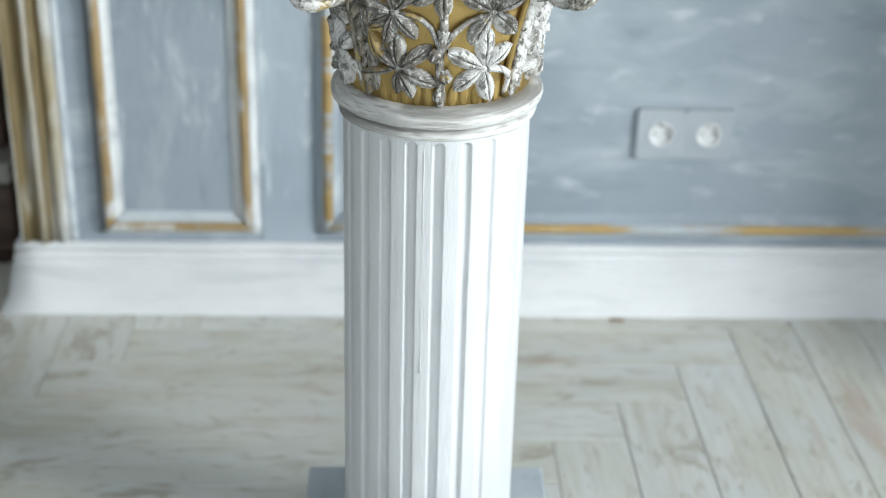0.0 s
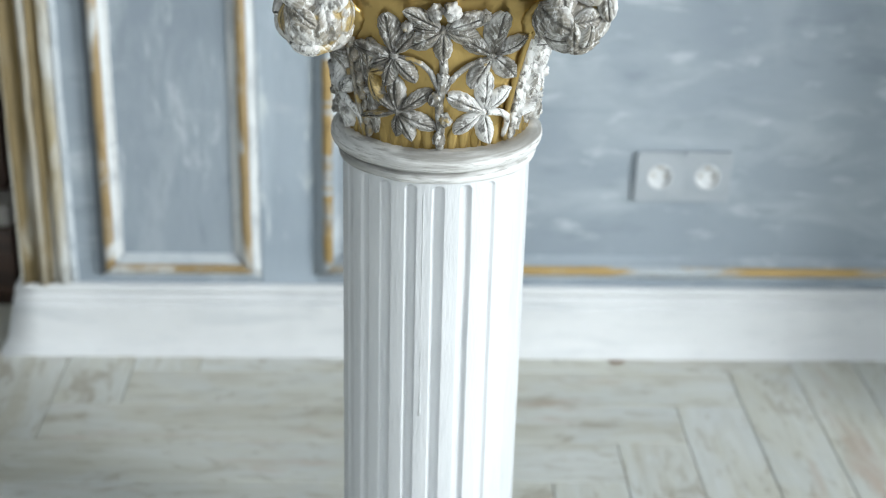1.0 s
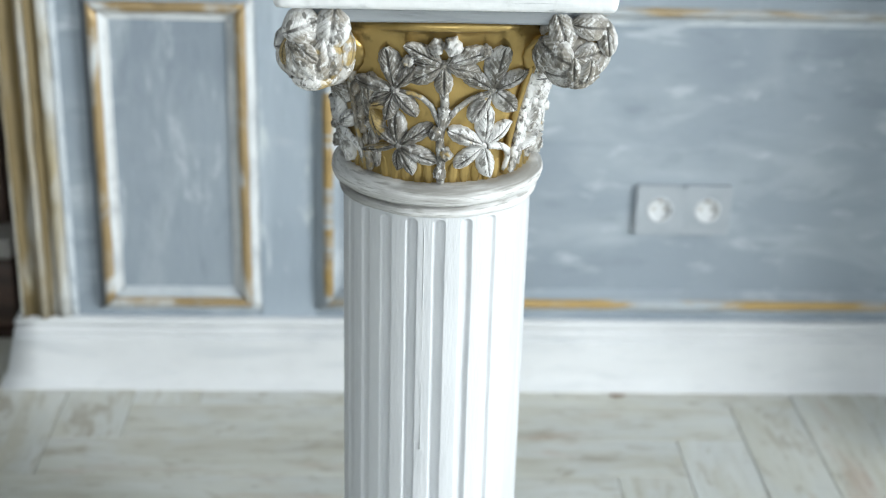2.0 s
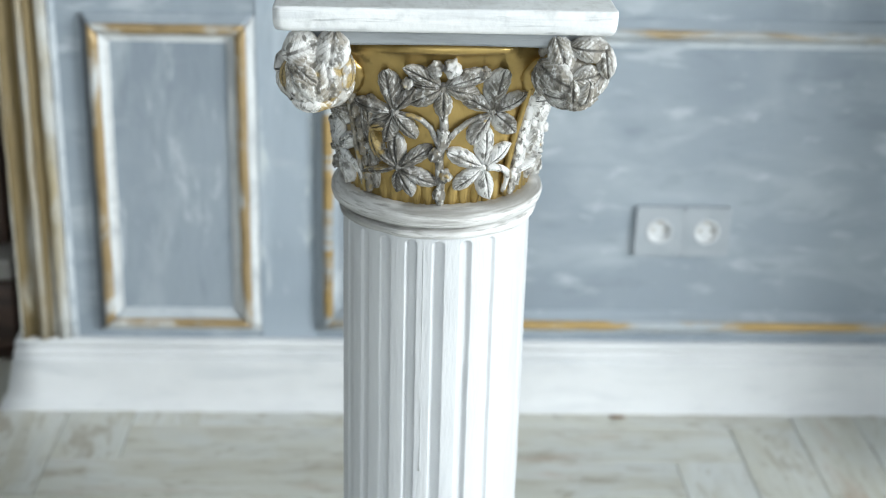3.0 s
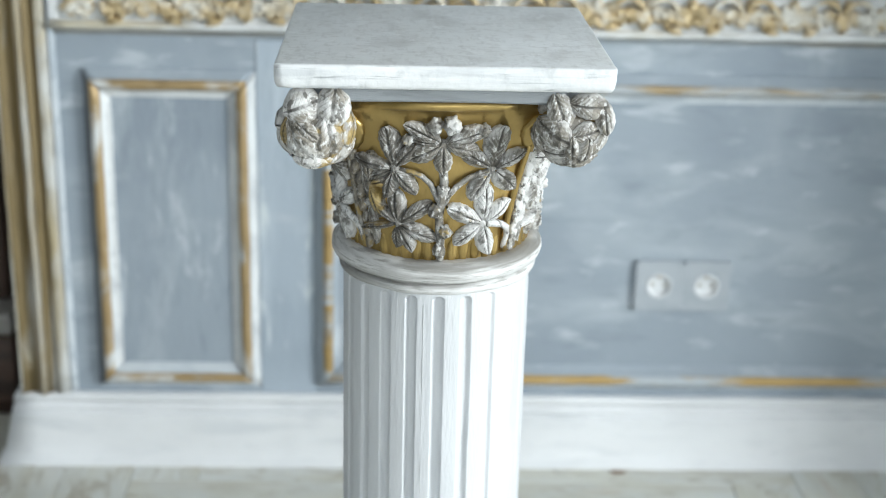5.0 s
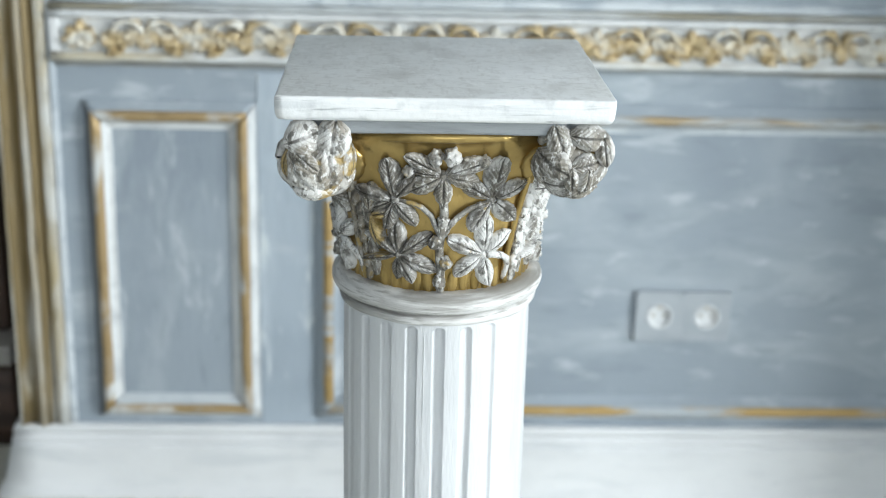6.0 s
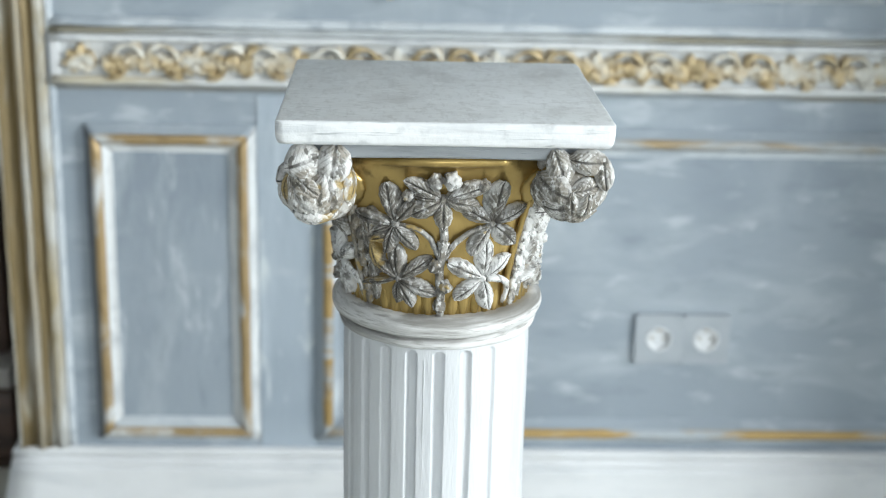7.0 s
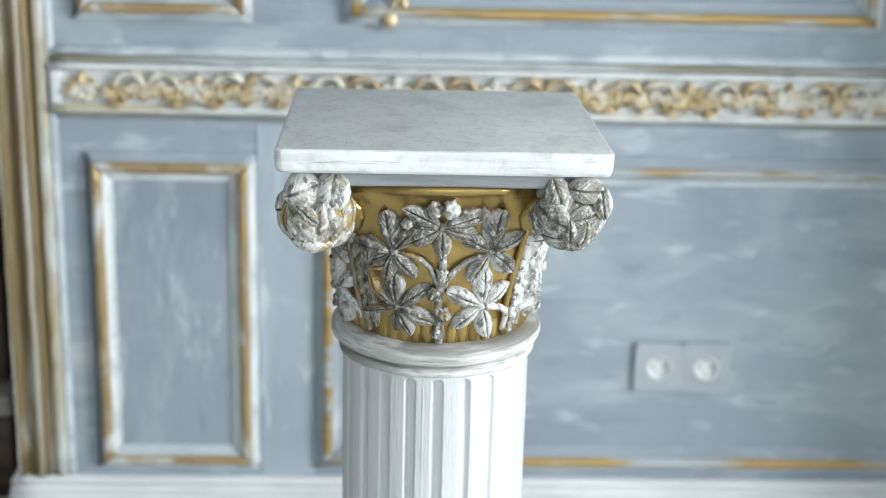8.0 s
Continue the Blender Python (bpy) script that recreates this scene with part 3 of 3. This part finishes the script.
# flat lump added in place of a brown stain at the skirting's foot
def wood_chip():
    bm = lump(bmesh.new(), (0, 0, 0.0012), 0.010, (1.2, 0.45, 0.14), 4, 0.5)
    chip = part("wood_chip", bm, FLECK, None, "small flat brown lump standing in for a stain by the skirting")
    chip.location = (0.325, 0.674, 0.0002)
    return tagged(chip, category="wood chip")


wood_chip()

# ---- pedestal column ----
CX = 0.0012
pedestal = thing("pedestal_column", (CX, 0, 0), "white fluted pedestal column with a gilded leafy capital", "pedestal")
BELL = [(0.640, 0.0910), (0.655, 0.0930), (0.690, 0.0968), (0.720, 0.0995), (0.745, 0.1025), (0.765, 0.1062), (0.780, 0.1110), (0.792, 0.1170), (0.798, 0.1205)]


def bell_r(z):
    return float(np.interp(z, [p[0] for p in BELL], [p[1] for p in BELL]))


def corner_swell(a, z):
    """How far the bell swells towards the four corners, more so near the top."""
    return 0.019 * float(np.interp(z, [0.660, 0.790], [0.0, 1.0])) ** 1.2 * abs(math.sin(2 * a)) ** 2.5


def on_bell(s, z, h):
    """A place on the capital: s metres round from the front, at height z, h proud of the bell."""
    a = s / 0.1
    r = bell_r(z) + corner_swell(a, z) + h
    return Vector((r * math.sin(a), -r * math.cos(a), z))


def shaft():
    R, deep, half, top, low = 0.0952, 0.0072, 0.0056, 0.6075, 0.118
    filled = {-3: 0.30, -2: 0.95, -1: 1.0, 0: 1.0, 1: 0.62, 2: 0.45, 3: 0.15}        # how deep each flute is still open under the paint
    per, flutes = 28, 22
    zs = sorted({0.098, 0.104, 0.110, *(low - 0.001 + 0.0007 * i for i in range(13)), *np.linspace(0.13, 0.595, 26).tolist(), *(top - half - 0.0015 + 0.0005 * i for i in range(19)), 0.6125, 0.618})
    bm, rows = bmesh.new(), []
    for z in zs:
        row = []
        for i in range(per * flutes):
            a = 2 * math.pi * i / (per * flutes)
            k = round(a / (2 * math.pi / flutes))
            jog = 0.0005 * noise.noise((k * 5.3, z * 9, 1))
            s = (a - k * 2 * math.pi / flutes) * R + jog
            hi = top + 0.0012 * noise.noise((k * 3.7, 2, 2))
            dz = max(0.0, z - (hi - half), (low + half) - z)
            d = math.hypot(s, dz) / half
            turn = (k + flutes // 2) % flutes - flutes // 2
            cut = deep * filled.get(turn, 0.14) * (max(0.0, 1 - d ** 3.4)) ** 0.5
            r = R - cut + 0.0004 * noise.noise((math.cos(a) * 4, math.sin(a) * 4, z * 12))
            row.append(bm.verts.new((r * math.sin(a), -r * math.cos(a), z)))
        rows.append(row)
    grid_faces(bm, rows, True)
    return bm


part("plinth", boxed(-0.146, 0.150, -0.150, 0.150, 0.0, 0.0715, bevel=0.005, steps=3), PLINTH_SHADE, pedestal, "square plinth in a blue-grey that takes in the column's shadow")
part("base_ring", lathe([(0.10, 0.070), (0.112, 0.071), (0.117, 0.077), (0.118, 0.083), (0.115, 0.090), (0.106, 0.095), (0.103, 0.099), (0.100, 0.103), (0.094, 0.105)], 96, 0.0005), RING, pedestal)
part("shaft", shaft(), SHAFT, pedestal)
def drip():
    a, pts = radians(-8.7), []
    for i in range(30):
        z = 0.353 + 0.245 * i / 29
        q = 0.0949 + 0.0002 * math.sin(i)
        pts.append((q * math.sin(a + 0.004 * noise.noise((i * 0.4, 1, 1))), -q * math.cos(a), z))
    return tube(pts, [0.0015] + [0.0006] * 29, 6)


part("paint_drip", drip(), DRIP, pedestal, "thin grey run of dried paint")
part("astragal", lathe([(0.085, 0.6100), (0.0945, 0.6100), (0.0975, 0.6106), (0.1002, 0.6130), (0.1008, 0.6160), (0.0998, 0.6190), (0.0965, 0.6200), (0.0935, 0.6206), (0.0940, 0.6218), (0.1000, 0.6226),
                        (0.1045, 0.6255), (0.1068, 0.6305), (0.1071, 0.6345), (0.1055, 0.6390), (0.1022, 0.6425), (0.0985, 0.6442), (0.0950, 0.6448), (0.080, 0.6450)], 160, 0.0016), RING, pedestal, "white ring washed with grey")
def bell():
    bm, rows, turns = bmesh.new(), [], 144
    prof = [(z, bell_r(z), 1) for z in np.linspace(0.640, 0.798, 30).tolist()] + [(0.7995, 0.1255, 0.6), (0.8010, 0.1295, 0.35), (0.8040, 0.1315, 0.2), (0.8075, 0.1310, 0.1), (0.8096, 0.127, 0)]
    for z, r0, share in prof:
        row = []
        for i in range(turns):
            a = 2 * math.pi * i / turns
            q = r0 + share * corner_swell(a, z) + 0.0011 * noise.noise((math.cos(a) * 5, math.sin(a) * 5, z * 60))
            row.append(bm.verts.new((q * math.sin(a), -q * math.cos(a), z)))
        rows.append(row)
    grid_faces(bm, rows, True)
    bm.faces.new(rows[0])
    bm.faces.new(rows[-1])
    return bm


part("bell", bell(), GOLD, pedestal, "gold-painted bell of the capital")


def abacus(side, corner, z0, z1):
    """A thin square block with its four corners cut off behind the knobs and slightly hollow sides."""
    bm, rim = bmesh.new(), []
    for c in range(4):
        for i in range(13):
            u = -1 + i / 6
            x, y = corner * u, -side + 0.004 * (1 - u * u)
            rim.append(Matrix.Rotation(c * math.pi / 2, 3, "Z") @ Vector((x, y, 0)))
    rows = [[bm.verts.new((p.x * k, p.y * k, z)) for p in rim] for k, z in ((0.985, z0), (1.0, z0 + 0.002), (1.0, z1 - 0.001), (0.995, z1))]
    grid_faces(bm, rows, True)
    bm.faces.new(rows[0])
    bm.faces.new(rows[-1])
    return bm


# the band's dark grey includes the shade of the slab above it
SHADED_BAND = white_paint("shaded_band", (0.29, 0.31, 0.325), (0.17, 0.185, 0.195), 0.7, (1.2, 1.2, 10), 9, 0.5, 0.5)
part("abacus", abacus(0.1365, 0.104, 0.8095, 0.8245), SHADED_BAND, pedestal, "thin white band under the top, greyed by wash and painted shade", smooth=False)


def top_slab():
    """The square top: rounded upper edge, a slack ogee down the side, uneven from brush and wear."""
    bm, rows = bmesh.new(), []
    side = [(0.1400, 0.8242), (0.1462, 0.8243), (0.1480, 0.8252), (0.1494, 0.8272), (0.1504, 0.8300), (0.1509, 0.8340), (0.1511, 0.8405), (0.1511, 0.8450), (0.1508, 0.8459), (0.1502, 0.8463)]
    n = 40
    ring = []
    for c in range(4):
        for i in range(n):
            ring.append((c, i / n))
    for h, z in side:
        row = []
        for c, f in ring:
            u = -1 + 2 * f
            e = 0.0016
            x, y = u * h, -h
            over = max(0.0, abs(x) - (h - e))
            y += e - math.sqrt(max(0.0, e * e - over * over)) if over else 0.0
            p = Matrix.Rotation(c * math.pi / 2, 3, "Z") @ Vector((x, y, z))
            q = noise.noise(p * 28) * 0.0006 + noise.noise(p * 90) * 0.0003
            p = p * (1 + q / 0.15)
            p.z = z + 0.5 * q
            row.append(bm.verts.new(p))
        rows.append(row)
    grid_faces(bm, rows, True)
    bm.faces.new(rows[0])
    bm.faces.new(rows[-1])
    return bm


def make_cloth_top():
    p = Paint("slab_paint", (0.81, 0.82, 0.825), 0.5)
    p.layer((0.64, 0.66, 0.675), 8, 0.42, 0.64, (1.2, 1.2, 12), 0.9, 7, 0.4)
    p.layer((0.34, 0.36, 0.37), 14, 0.60, 0.72, (1, 1, 14), 0.8, 7, 0.4)
    p.layer((0.42, 0.44, 0.45), 46, 0.52, 0.72, (1, 1, 1), 0.45, 6)
    p.layer((0.36, 0.36, 0.355), 10, 0.56, 0.78, (0.5, 5, 5), 0.5, 7, 0.5)
    p.relief(p.noise(130, (1, 1, 1), 4), 0.0008)
    p.relief(p.noise(40, (0.3, 4, 4), 5), 0.0008)
    return p.done()


def make_rubbed_top():
    """Rubbed paint over a canvas-like weave, its grey standing for the weaker light on top."""
    p = Paint("rubbed_dimmed_paint", (0.68, 0.69, 0.685), 0.5)
    p.layer((0.76, 0.775, 0.78), 9, 0.42, 0.68, (1, 1.3, 1), 0.8, 7, 0.3)
    p.layer((0.46, 0.455, 0.44), 16, 0.50, 0.72, (1.3, 0.8, 1), 0.6, 10, 0.3)
    p.layer((0.44, 0.435, 0.42), 120, 0.50, 0.66, (0.8, 1.2, 1), 0.32, 5, 0.3)
    p.layer((0.44, 0.435, 0.42), 120, 0.52, 0.68, (1.8, 0.4, 1), 0.28, 5, 0.3)
    p.layer((0.80, 0.81, 0.81), 60, 0.57, 0.70, (1.2, 0.6, 1), 0.5, 8, 0.4)
    p.layer((0.30, 0.295, 0.28), 40, 0.66, 0.76, (1.0, 0.7, 1), 0.4, 8, 0.8)
    p.relief(p.noise(120, (0.7, 1.6, 1), 5), 0.0006)
    return p.done()


part("top_slab", top_slab(), make_cloth_top(), pedestal, "square white-painted slab with worn edges")
part("top_face", boxed(-0.1496, 0.1496, -0.1496, 0.1496, 0.8440, 0.8468, bevel=0.0005), make_rubbed_top(), pedestal, "rubbed top with a canvas-like grain, greyed for weaker light")


# carved leaves
def rosette(centre, lobes, seed, rise=0.0076):
    bm = bmesh.new()
    for k, (deg, length, wide) in enumerate(lobes):
        t = radians(-deg)
        o = (centre[0] - math.sin(t) * 0.003, centre[1] + math.cos(t) * 0.003)
        lobe(bm, on_bell, o, t, length * 1.06, wide, rise, 0.0026 + 0.0010 * (k % 3), 0.0030 * ((k * 7 + seed) % 3 - 0.7), seed + k)
    p = on_bell(centre[0], centre[1], 0.0042)
    lump(bm, p, 0.0042, (1, 1, 1), seed, 0.3)
    return bm


def vine(points, r0, r1):
    pts = [on_bell(s, z, h) for s, z, h in points]
    fine = []
    for i in range(len(pts) - 1):
        for k in range(4):
            fine.append(pts[i].lerp(pts[i + 1], k / 4))
    fine.append(pts[-1])
    n = len(fine) - 1
    return tube(fine, [(r0 + (r1 - r0) * i / n) * (1 + 0.18 * noise.noise((i * 0.9, r0 * 900, 3))) for i in range(n + 1)], 8)


def buds(spots, seed, r=0.0048):
    bm = bmesh.new()
    for k, (s, z, size) in enumerate(spots):
        lump(bm, on_bell(s, z, 0.0062), r * 1.0 * size, (1, 1, 1.1), seed + k, 0.5)
    return bm


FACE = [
    ("leaf", rosette((-0.0410, 0.7390), [(-4, 0.038, 0.0088), (36, 0.027, 0.0064), (-80, 0.033, 0.0074), (-119, 0.025, 0.0058), (-164, 0.027, 0.0062), (146, 0.027, 0.0072)], 1), LEAF_SHADED),
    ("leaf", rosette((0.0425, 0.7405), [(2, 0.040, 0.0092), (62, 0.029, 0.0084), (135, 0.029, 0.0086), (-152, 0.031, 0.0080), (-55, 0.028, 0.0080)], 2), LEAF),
    ("leaf", rosette((-0.0405, 0.6820), [(-5, 0.031, 0.0088), (-52, 0.026, 0.0054), (-105, 0.034, 0.0040), (53, 0.035, 0.0074), (112, 0.034, 0.0080), (152, 0.026, 0.0066), (-172, 0.023, 0.0068)], 3), LEAF_SHADED),
    ("leaf", rosette((0.0400, 0.6840), [(0, 0.036, 0.0088), (-63, 0.034, 0.0084), (51, 0.029, 0.0072), (-129, 0.030, 0.0080), (166, 0.030, 0.0088)], 4), LEAF_WHITE_LIT),
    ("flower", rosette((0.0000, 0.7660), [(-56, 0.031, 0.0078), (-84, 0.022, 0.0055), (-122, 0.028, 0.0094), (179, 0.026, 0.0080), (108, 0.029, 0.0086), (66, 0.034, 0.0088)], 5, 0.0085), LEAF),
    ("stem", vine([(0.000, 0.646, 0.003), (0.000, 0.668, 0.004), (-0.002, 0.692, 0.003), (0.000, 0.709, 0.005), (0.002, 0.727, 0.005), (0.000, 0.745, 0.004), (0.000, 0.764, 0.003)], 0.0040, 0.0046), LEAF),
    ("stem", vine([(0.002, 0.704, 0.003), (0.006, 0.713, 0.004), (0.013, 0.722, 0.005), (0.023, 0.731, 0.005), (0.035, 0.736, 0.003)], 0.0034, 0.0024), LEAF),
    ("stem", vine([(0.0, 0.703, 0.003), (-0.005, 0.712, 0.004), (-0.010, 0.724, 0.004), (-0.018, 0.732, 0.004), (-0.027, 0.736, 0.004), (-0.038, 0.738, 0.003)], 0.0030, 0.0022), LEAF_SHADED),
    ("stem", vine([(0.044, 0.683, 0.006), (0.051, 0.683, 0.008), (0.058, 0.681, 0.008), (0.066, 0.676, 0.007), (0.070, 0.667, 0.005), (0.071, 0.652, 0.002)], 0.0040, 0.0028), LEAF_WHITE_LIT),
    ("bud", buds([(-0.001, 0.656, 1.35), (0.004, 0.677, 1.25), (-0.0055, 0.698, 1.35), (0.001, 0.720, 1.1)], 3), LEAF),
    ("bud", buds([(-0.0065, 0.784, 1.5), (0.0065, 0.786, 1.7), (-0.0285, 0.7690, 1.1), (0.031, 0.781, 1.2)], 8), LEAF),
    ("fringe", None, GOLD),
    ("corner_ridge", None, LEAF_WHITE_LIT),
    ("corner_rope", None, GOLD),
    ("side_leaf", None, LEAF_WHITE_LIT),
    ("side_leaf", None, LEAF),
    ("acanthus_horn", None, GOLD),
]


def fringe():
    """Upright tongues engraved round the foot of the bell."""
    bm = bmesh.new()
    for k in range(11):
        s = -0.062 + 0.0124 * k
        lobe(bm, on_bell, (s, 0.640), 0, 0.026 + 0.005 * (k % 2), 0.0052, 0.0014, 0.0002, 0.0, k, 0.08)
    return bm


def beads(s0, s1, z0, z1, n, r, h):
    bm = bmesh.new()
    for k in range(n):
        f = k / (n - 1)
        lump(bm, on_bell(s0 + (s1 - s0) * f, z0 + (z1 - z0) * f, h), r * (1 + 0.15 * math.sin(k * 2.3)), (1, 0.9, 1.75), k, 0.3)
    return bm


def rope(shift):
    return vine([(shift + 0.002, 0.648, 0.002), (shift - 0.001, 0.68, 0.003), (shift, 0.71, 0.003), (shift + 0.002, 0.74, 0.003), (shift + 0.003, 0.762, 0.003)], 0.0034, 0.0030)


def horn():
    """Smooth curled leaf that carries the corner knob."""
    bm = bmesh.new()
    lobe(bm, on_bell, (0.0785, 0.752), 0.0, 0.046, 0.015, 0.005, 0.002, 0.006, 2)
    return bm


EXTRA = {"fringe": [fringe()], "corner_ridge": [beads(0.0800, 0.0785, 0.656, 0.762, 9, 0.0046, 0.0035)], "corner_rope": [rope(0.0705)],
         "side_leaf": [rosette((0.0930, 0.720), [(5, 0.030, 0.0070), (170, 0.030, 0.0065), (70, 0.014, 0.006)], 6), rosette((-0.0700, 0.700), [(-3, 0.036, 0.0045), (177, 0.040, 0.0045)], 9, 0.0034)],
         "acanthus_horn": [horn()]}
face_meshes = []
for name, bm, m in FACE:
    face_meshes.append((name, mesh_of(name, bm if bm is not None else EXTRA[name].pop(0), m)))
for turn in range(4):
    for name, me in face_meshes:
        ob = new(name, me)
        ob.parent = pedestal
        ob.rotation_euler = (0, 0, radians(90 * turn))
        if turn == 1 and me.materials[0] in (LEAF, LEAF_SHADED):                      # this side faces the light, so its leaves take the lit paint
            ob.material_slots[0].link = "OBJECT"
            ob.material_slots[0].material = LEAF_WHITE_LIT
        if turn == 3 and name in ("corner_ridge", "corner_rope", "side_leaf"):      # more gold on this side, and a darker paint for its shade
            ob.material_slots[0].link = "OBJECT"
            ob.material_slots[0].material = LEAF_GILT_SHADED


# leaves of the two front knobs: place across and up in parts of the radius, way of the tip in degrees from up, length and width in millimetres
FOLDS_LEFT = [(0.46, -0.10, 172, 44, 44), (-0.42, -0.14, 150, 40, 32), (-0.10, -0.75, 108, 29, 15),
              (-0.80, 0.05, 185, 28, 20), (-0.22, 0.22, 126, 32, 16), (0.92, 0.20, 190, 34, 24), (0.45, -0.80, 95, 28, 17)]
FOLDS_RIGHT = [(0.33, 0.10, 80, 30, 24), (0.84, 0.36, 168, 33, 21), (-0.62, 0.13, 118, 38, 30), (-0.60, -0.50, 100, 33, 23),
               (-0.06, -0.36, 176, 27, 15), (0.30, -0.37, 182, 25, 15), (0.68, -0.28, 202, 28, 18), (0.20, -0.77, 76, 31, 16), (-0.93, -0.10, 190, 30, 20)]


# leaves that stand up against the slab: place across and up, way of the tip, length and width, all in millimetres and degrees
CAPS_LEFT = [(-11, 27, 70, 34, 33), (17, 27, 188, 40, 32)]
CAPS_RIGHT = [(-13, 22, 160, 37, 25), (12, 27, 95, 36, 23), (27, 17, 172, 32, 18)]


def knob(seed, folds, caps):
    """A corner knob: overlapping leaves folded round a ball, the named ones towards the room and looser ones behind."""
    rnd = random.Random(seed)
    bm = bmesh.new()

    def fold(pole):
        n = Vector(pole).normalized()
        up = (Vector((0, 0, 1)) - n * n.z).normalized()
        right = up.cross(n)

        def place(s, z, h):
            d = math.hypot(s, z)
            a = d / 0.0325
            v = n * math.cos(a)
            if d > 1e-9:
                v = v + (right * s + up * z) * (math.sin(a) / d)
            return v * (0.0305 + h)
        return place

    leaves = [((x, -math.sqrt(max(0.02, 1 - x * x - z * z)), z), turn, length / 1000, wide / 1000) for x, z, turn, length, wide in folds]
    for k in range(26):
        z = 1 - 2 * (k + 0.5) / 26
        q, a = math.sqrt(1 - z * z), k * 2.39996 + seed
        if q * math.sin(a) > -0.12 and abs(z) < 0.9:
            leaves.append(((q * math.cos(a), q * math.sin(a), z), rnd.uniform(0, 360), rnd.uniform(0.028, 0.034), rnd.uniform(0.018, 0.023)))
    for k, (pole, turn, length, wide) in enumerate(leaves):
        t = radians(-turn)
        lobe(bm, fold(pole), (math.sin(t) * length / 2, -math.cos(t) * length / 2), t, length * 1.06, wide * 0.48, 0.0050, 0.0004 + 0.0017 * (k % 3), 0.0, k, 0.75, 0.66)
    for k, (x, z, turn, length, wide) in enumerate(caps):
        t, n = radians(-turn), length / 2000
        lobe(bm, lambda s, up, h: Vector((x / 1000 + s, -0.0235 - h + 16 * (s * s + up * up) + 0.35 * up, z / 1000 + up)), (math.sin(t) * n, -math.cos(t) * n), t, length / 1000, wide / 2000, 0.0046, 0.0015, 0.0, k + 5, 0.75, 0.66)
    return bm


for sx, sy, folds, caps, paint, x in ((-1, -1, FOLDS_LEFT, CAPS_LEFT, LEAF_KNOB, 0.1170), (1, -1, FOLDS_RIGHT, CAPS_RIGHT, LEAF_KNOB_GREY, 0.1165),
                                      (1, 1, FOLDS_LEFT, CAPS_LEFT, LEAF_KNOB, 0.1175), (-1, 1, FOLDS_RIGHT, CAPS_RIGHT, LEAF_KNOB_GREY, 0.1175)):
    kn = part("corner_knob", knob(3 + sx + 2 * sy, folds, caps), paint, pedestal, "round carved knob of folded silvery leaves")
    # the core is painted dark so the gaps between leaves read as shade
    part("core", lump(bmesh.new(), (0, 0, 0), 0.0300, (1, 1, 0.96), 2 + sx, 0.05), LEAF_GILT_SHADED, kn, "gilded ball darkened to shade the gaps between the leaves")
    kn.location = (x * sx, 0.1175 * sy, 0.7835 if sx * sy < 0 else 0.7795)
    kn.rotation_euler = (0, 0, radians(0 if sy < 0 else 180))

# ---- herringbone floor ----
PW, COUNT = 0.1062, 9         # width of a plank, and lengths of that width in its length


def plank_mesh():
    return mesh_of("plank", boxed(-PW * COUNT / 2 + 0.0006, PW * COUNT / 2 - 0.0006, -PW / 2 + 0.0007, PW / 2 - 0.0007, -0.014, 0.0, bevel=0.0009, steps=1), PLANK, False)


PLANKS = plank_mesh()
ox, oy = 0.398 - PW * COUNT, 0.430
rnd = random.Random(5)
for a in range(-40, 41):
    for b in range(-6, 7):
        for flat in (True, False):
            x, y = a + b * COUNT, a - b * COUNT
            cx, cy = (x + COUNT / 2, y + 0.5) if flat else (x + COUNT - 0.5, y - COUNT / 2)
            px, py = ox + cx * PW, oy + cy * PW
            lx, ly = (PW * COUNT / 2, PW / 2) if flat else (PW / 2, PW * COUNT / 2)
            x0, x1, y0, y1 = max(px - lx, WEST), min(px + lx, EAST), max(py - ly, SOUTH), min(py + ly, FAR)
            if x1 - x0 < 0.02 or y1 - y0 < 0.02:
                continue
            if x1 - x0 < 2 * lx - 0.001 or y1 - y0 < 2 * ly - 0.001:
                w, d = ((x1 - x0) / 2 - 0.0007, (y1 - y0) / 2 - 0.0007)
                w, d = (w, d) if flat else (d, w)
                ob = new("plank", mesh_of("plank", boxed(-w, w, -d, d, -0.014, 0.0), PLANK, False))
                ob.parent = floor
                ob.matrix_local = pose((x0 + x1) / 2, (y0 + y1) / 2, 0, 0, 0, 0 if flat else 90)
                continue
            ob = new("plank", PLANKS)
            ob.parent = floor
            ob.matrix_local = pose(px, py, rnd.uniform(-0.0012, 0.0), 0, 0, (0 if flat else 90) + rnd.choice((0, 180)))
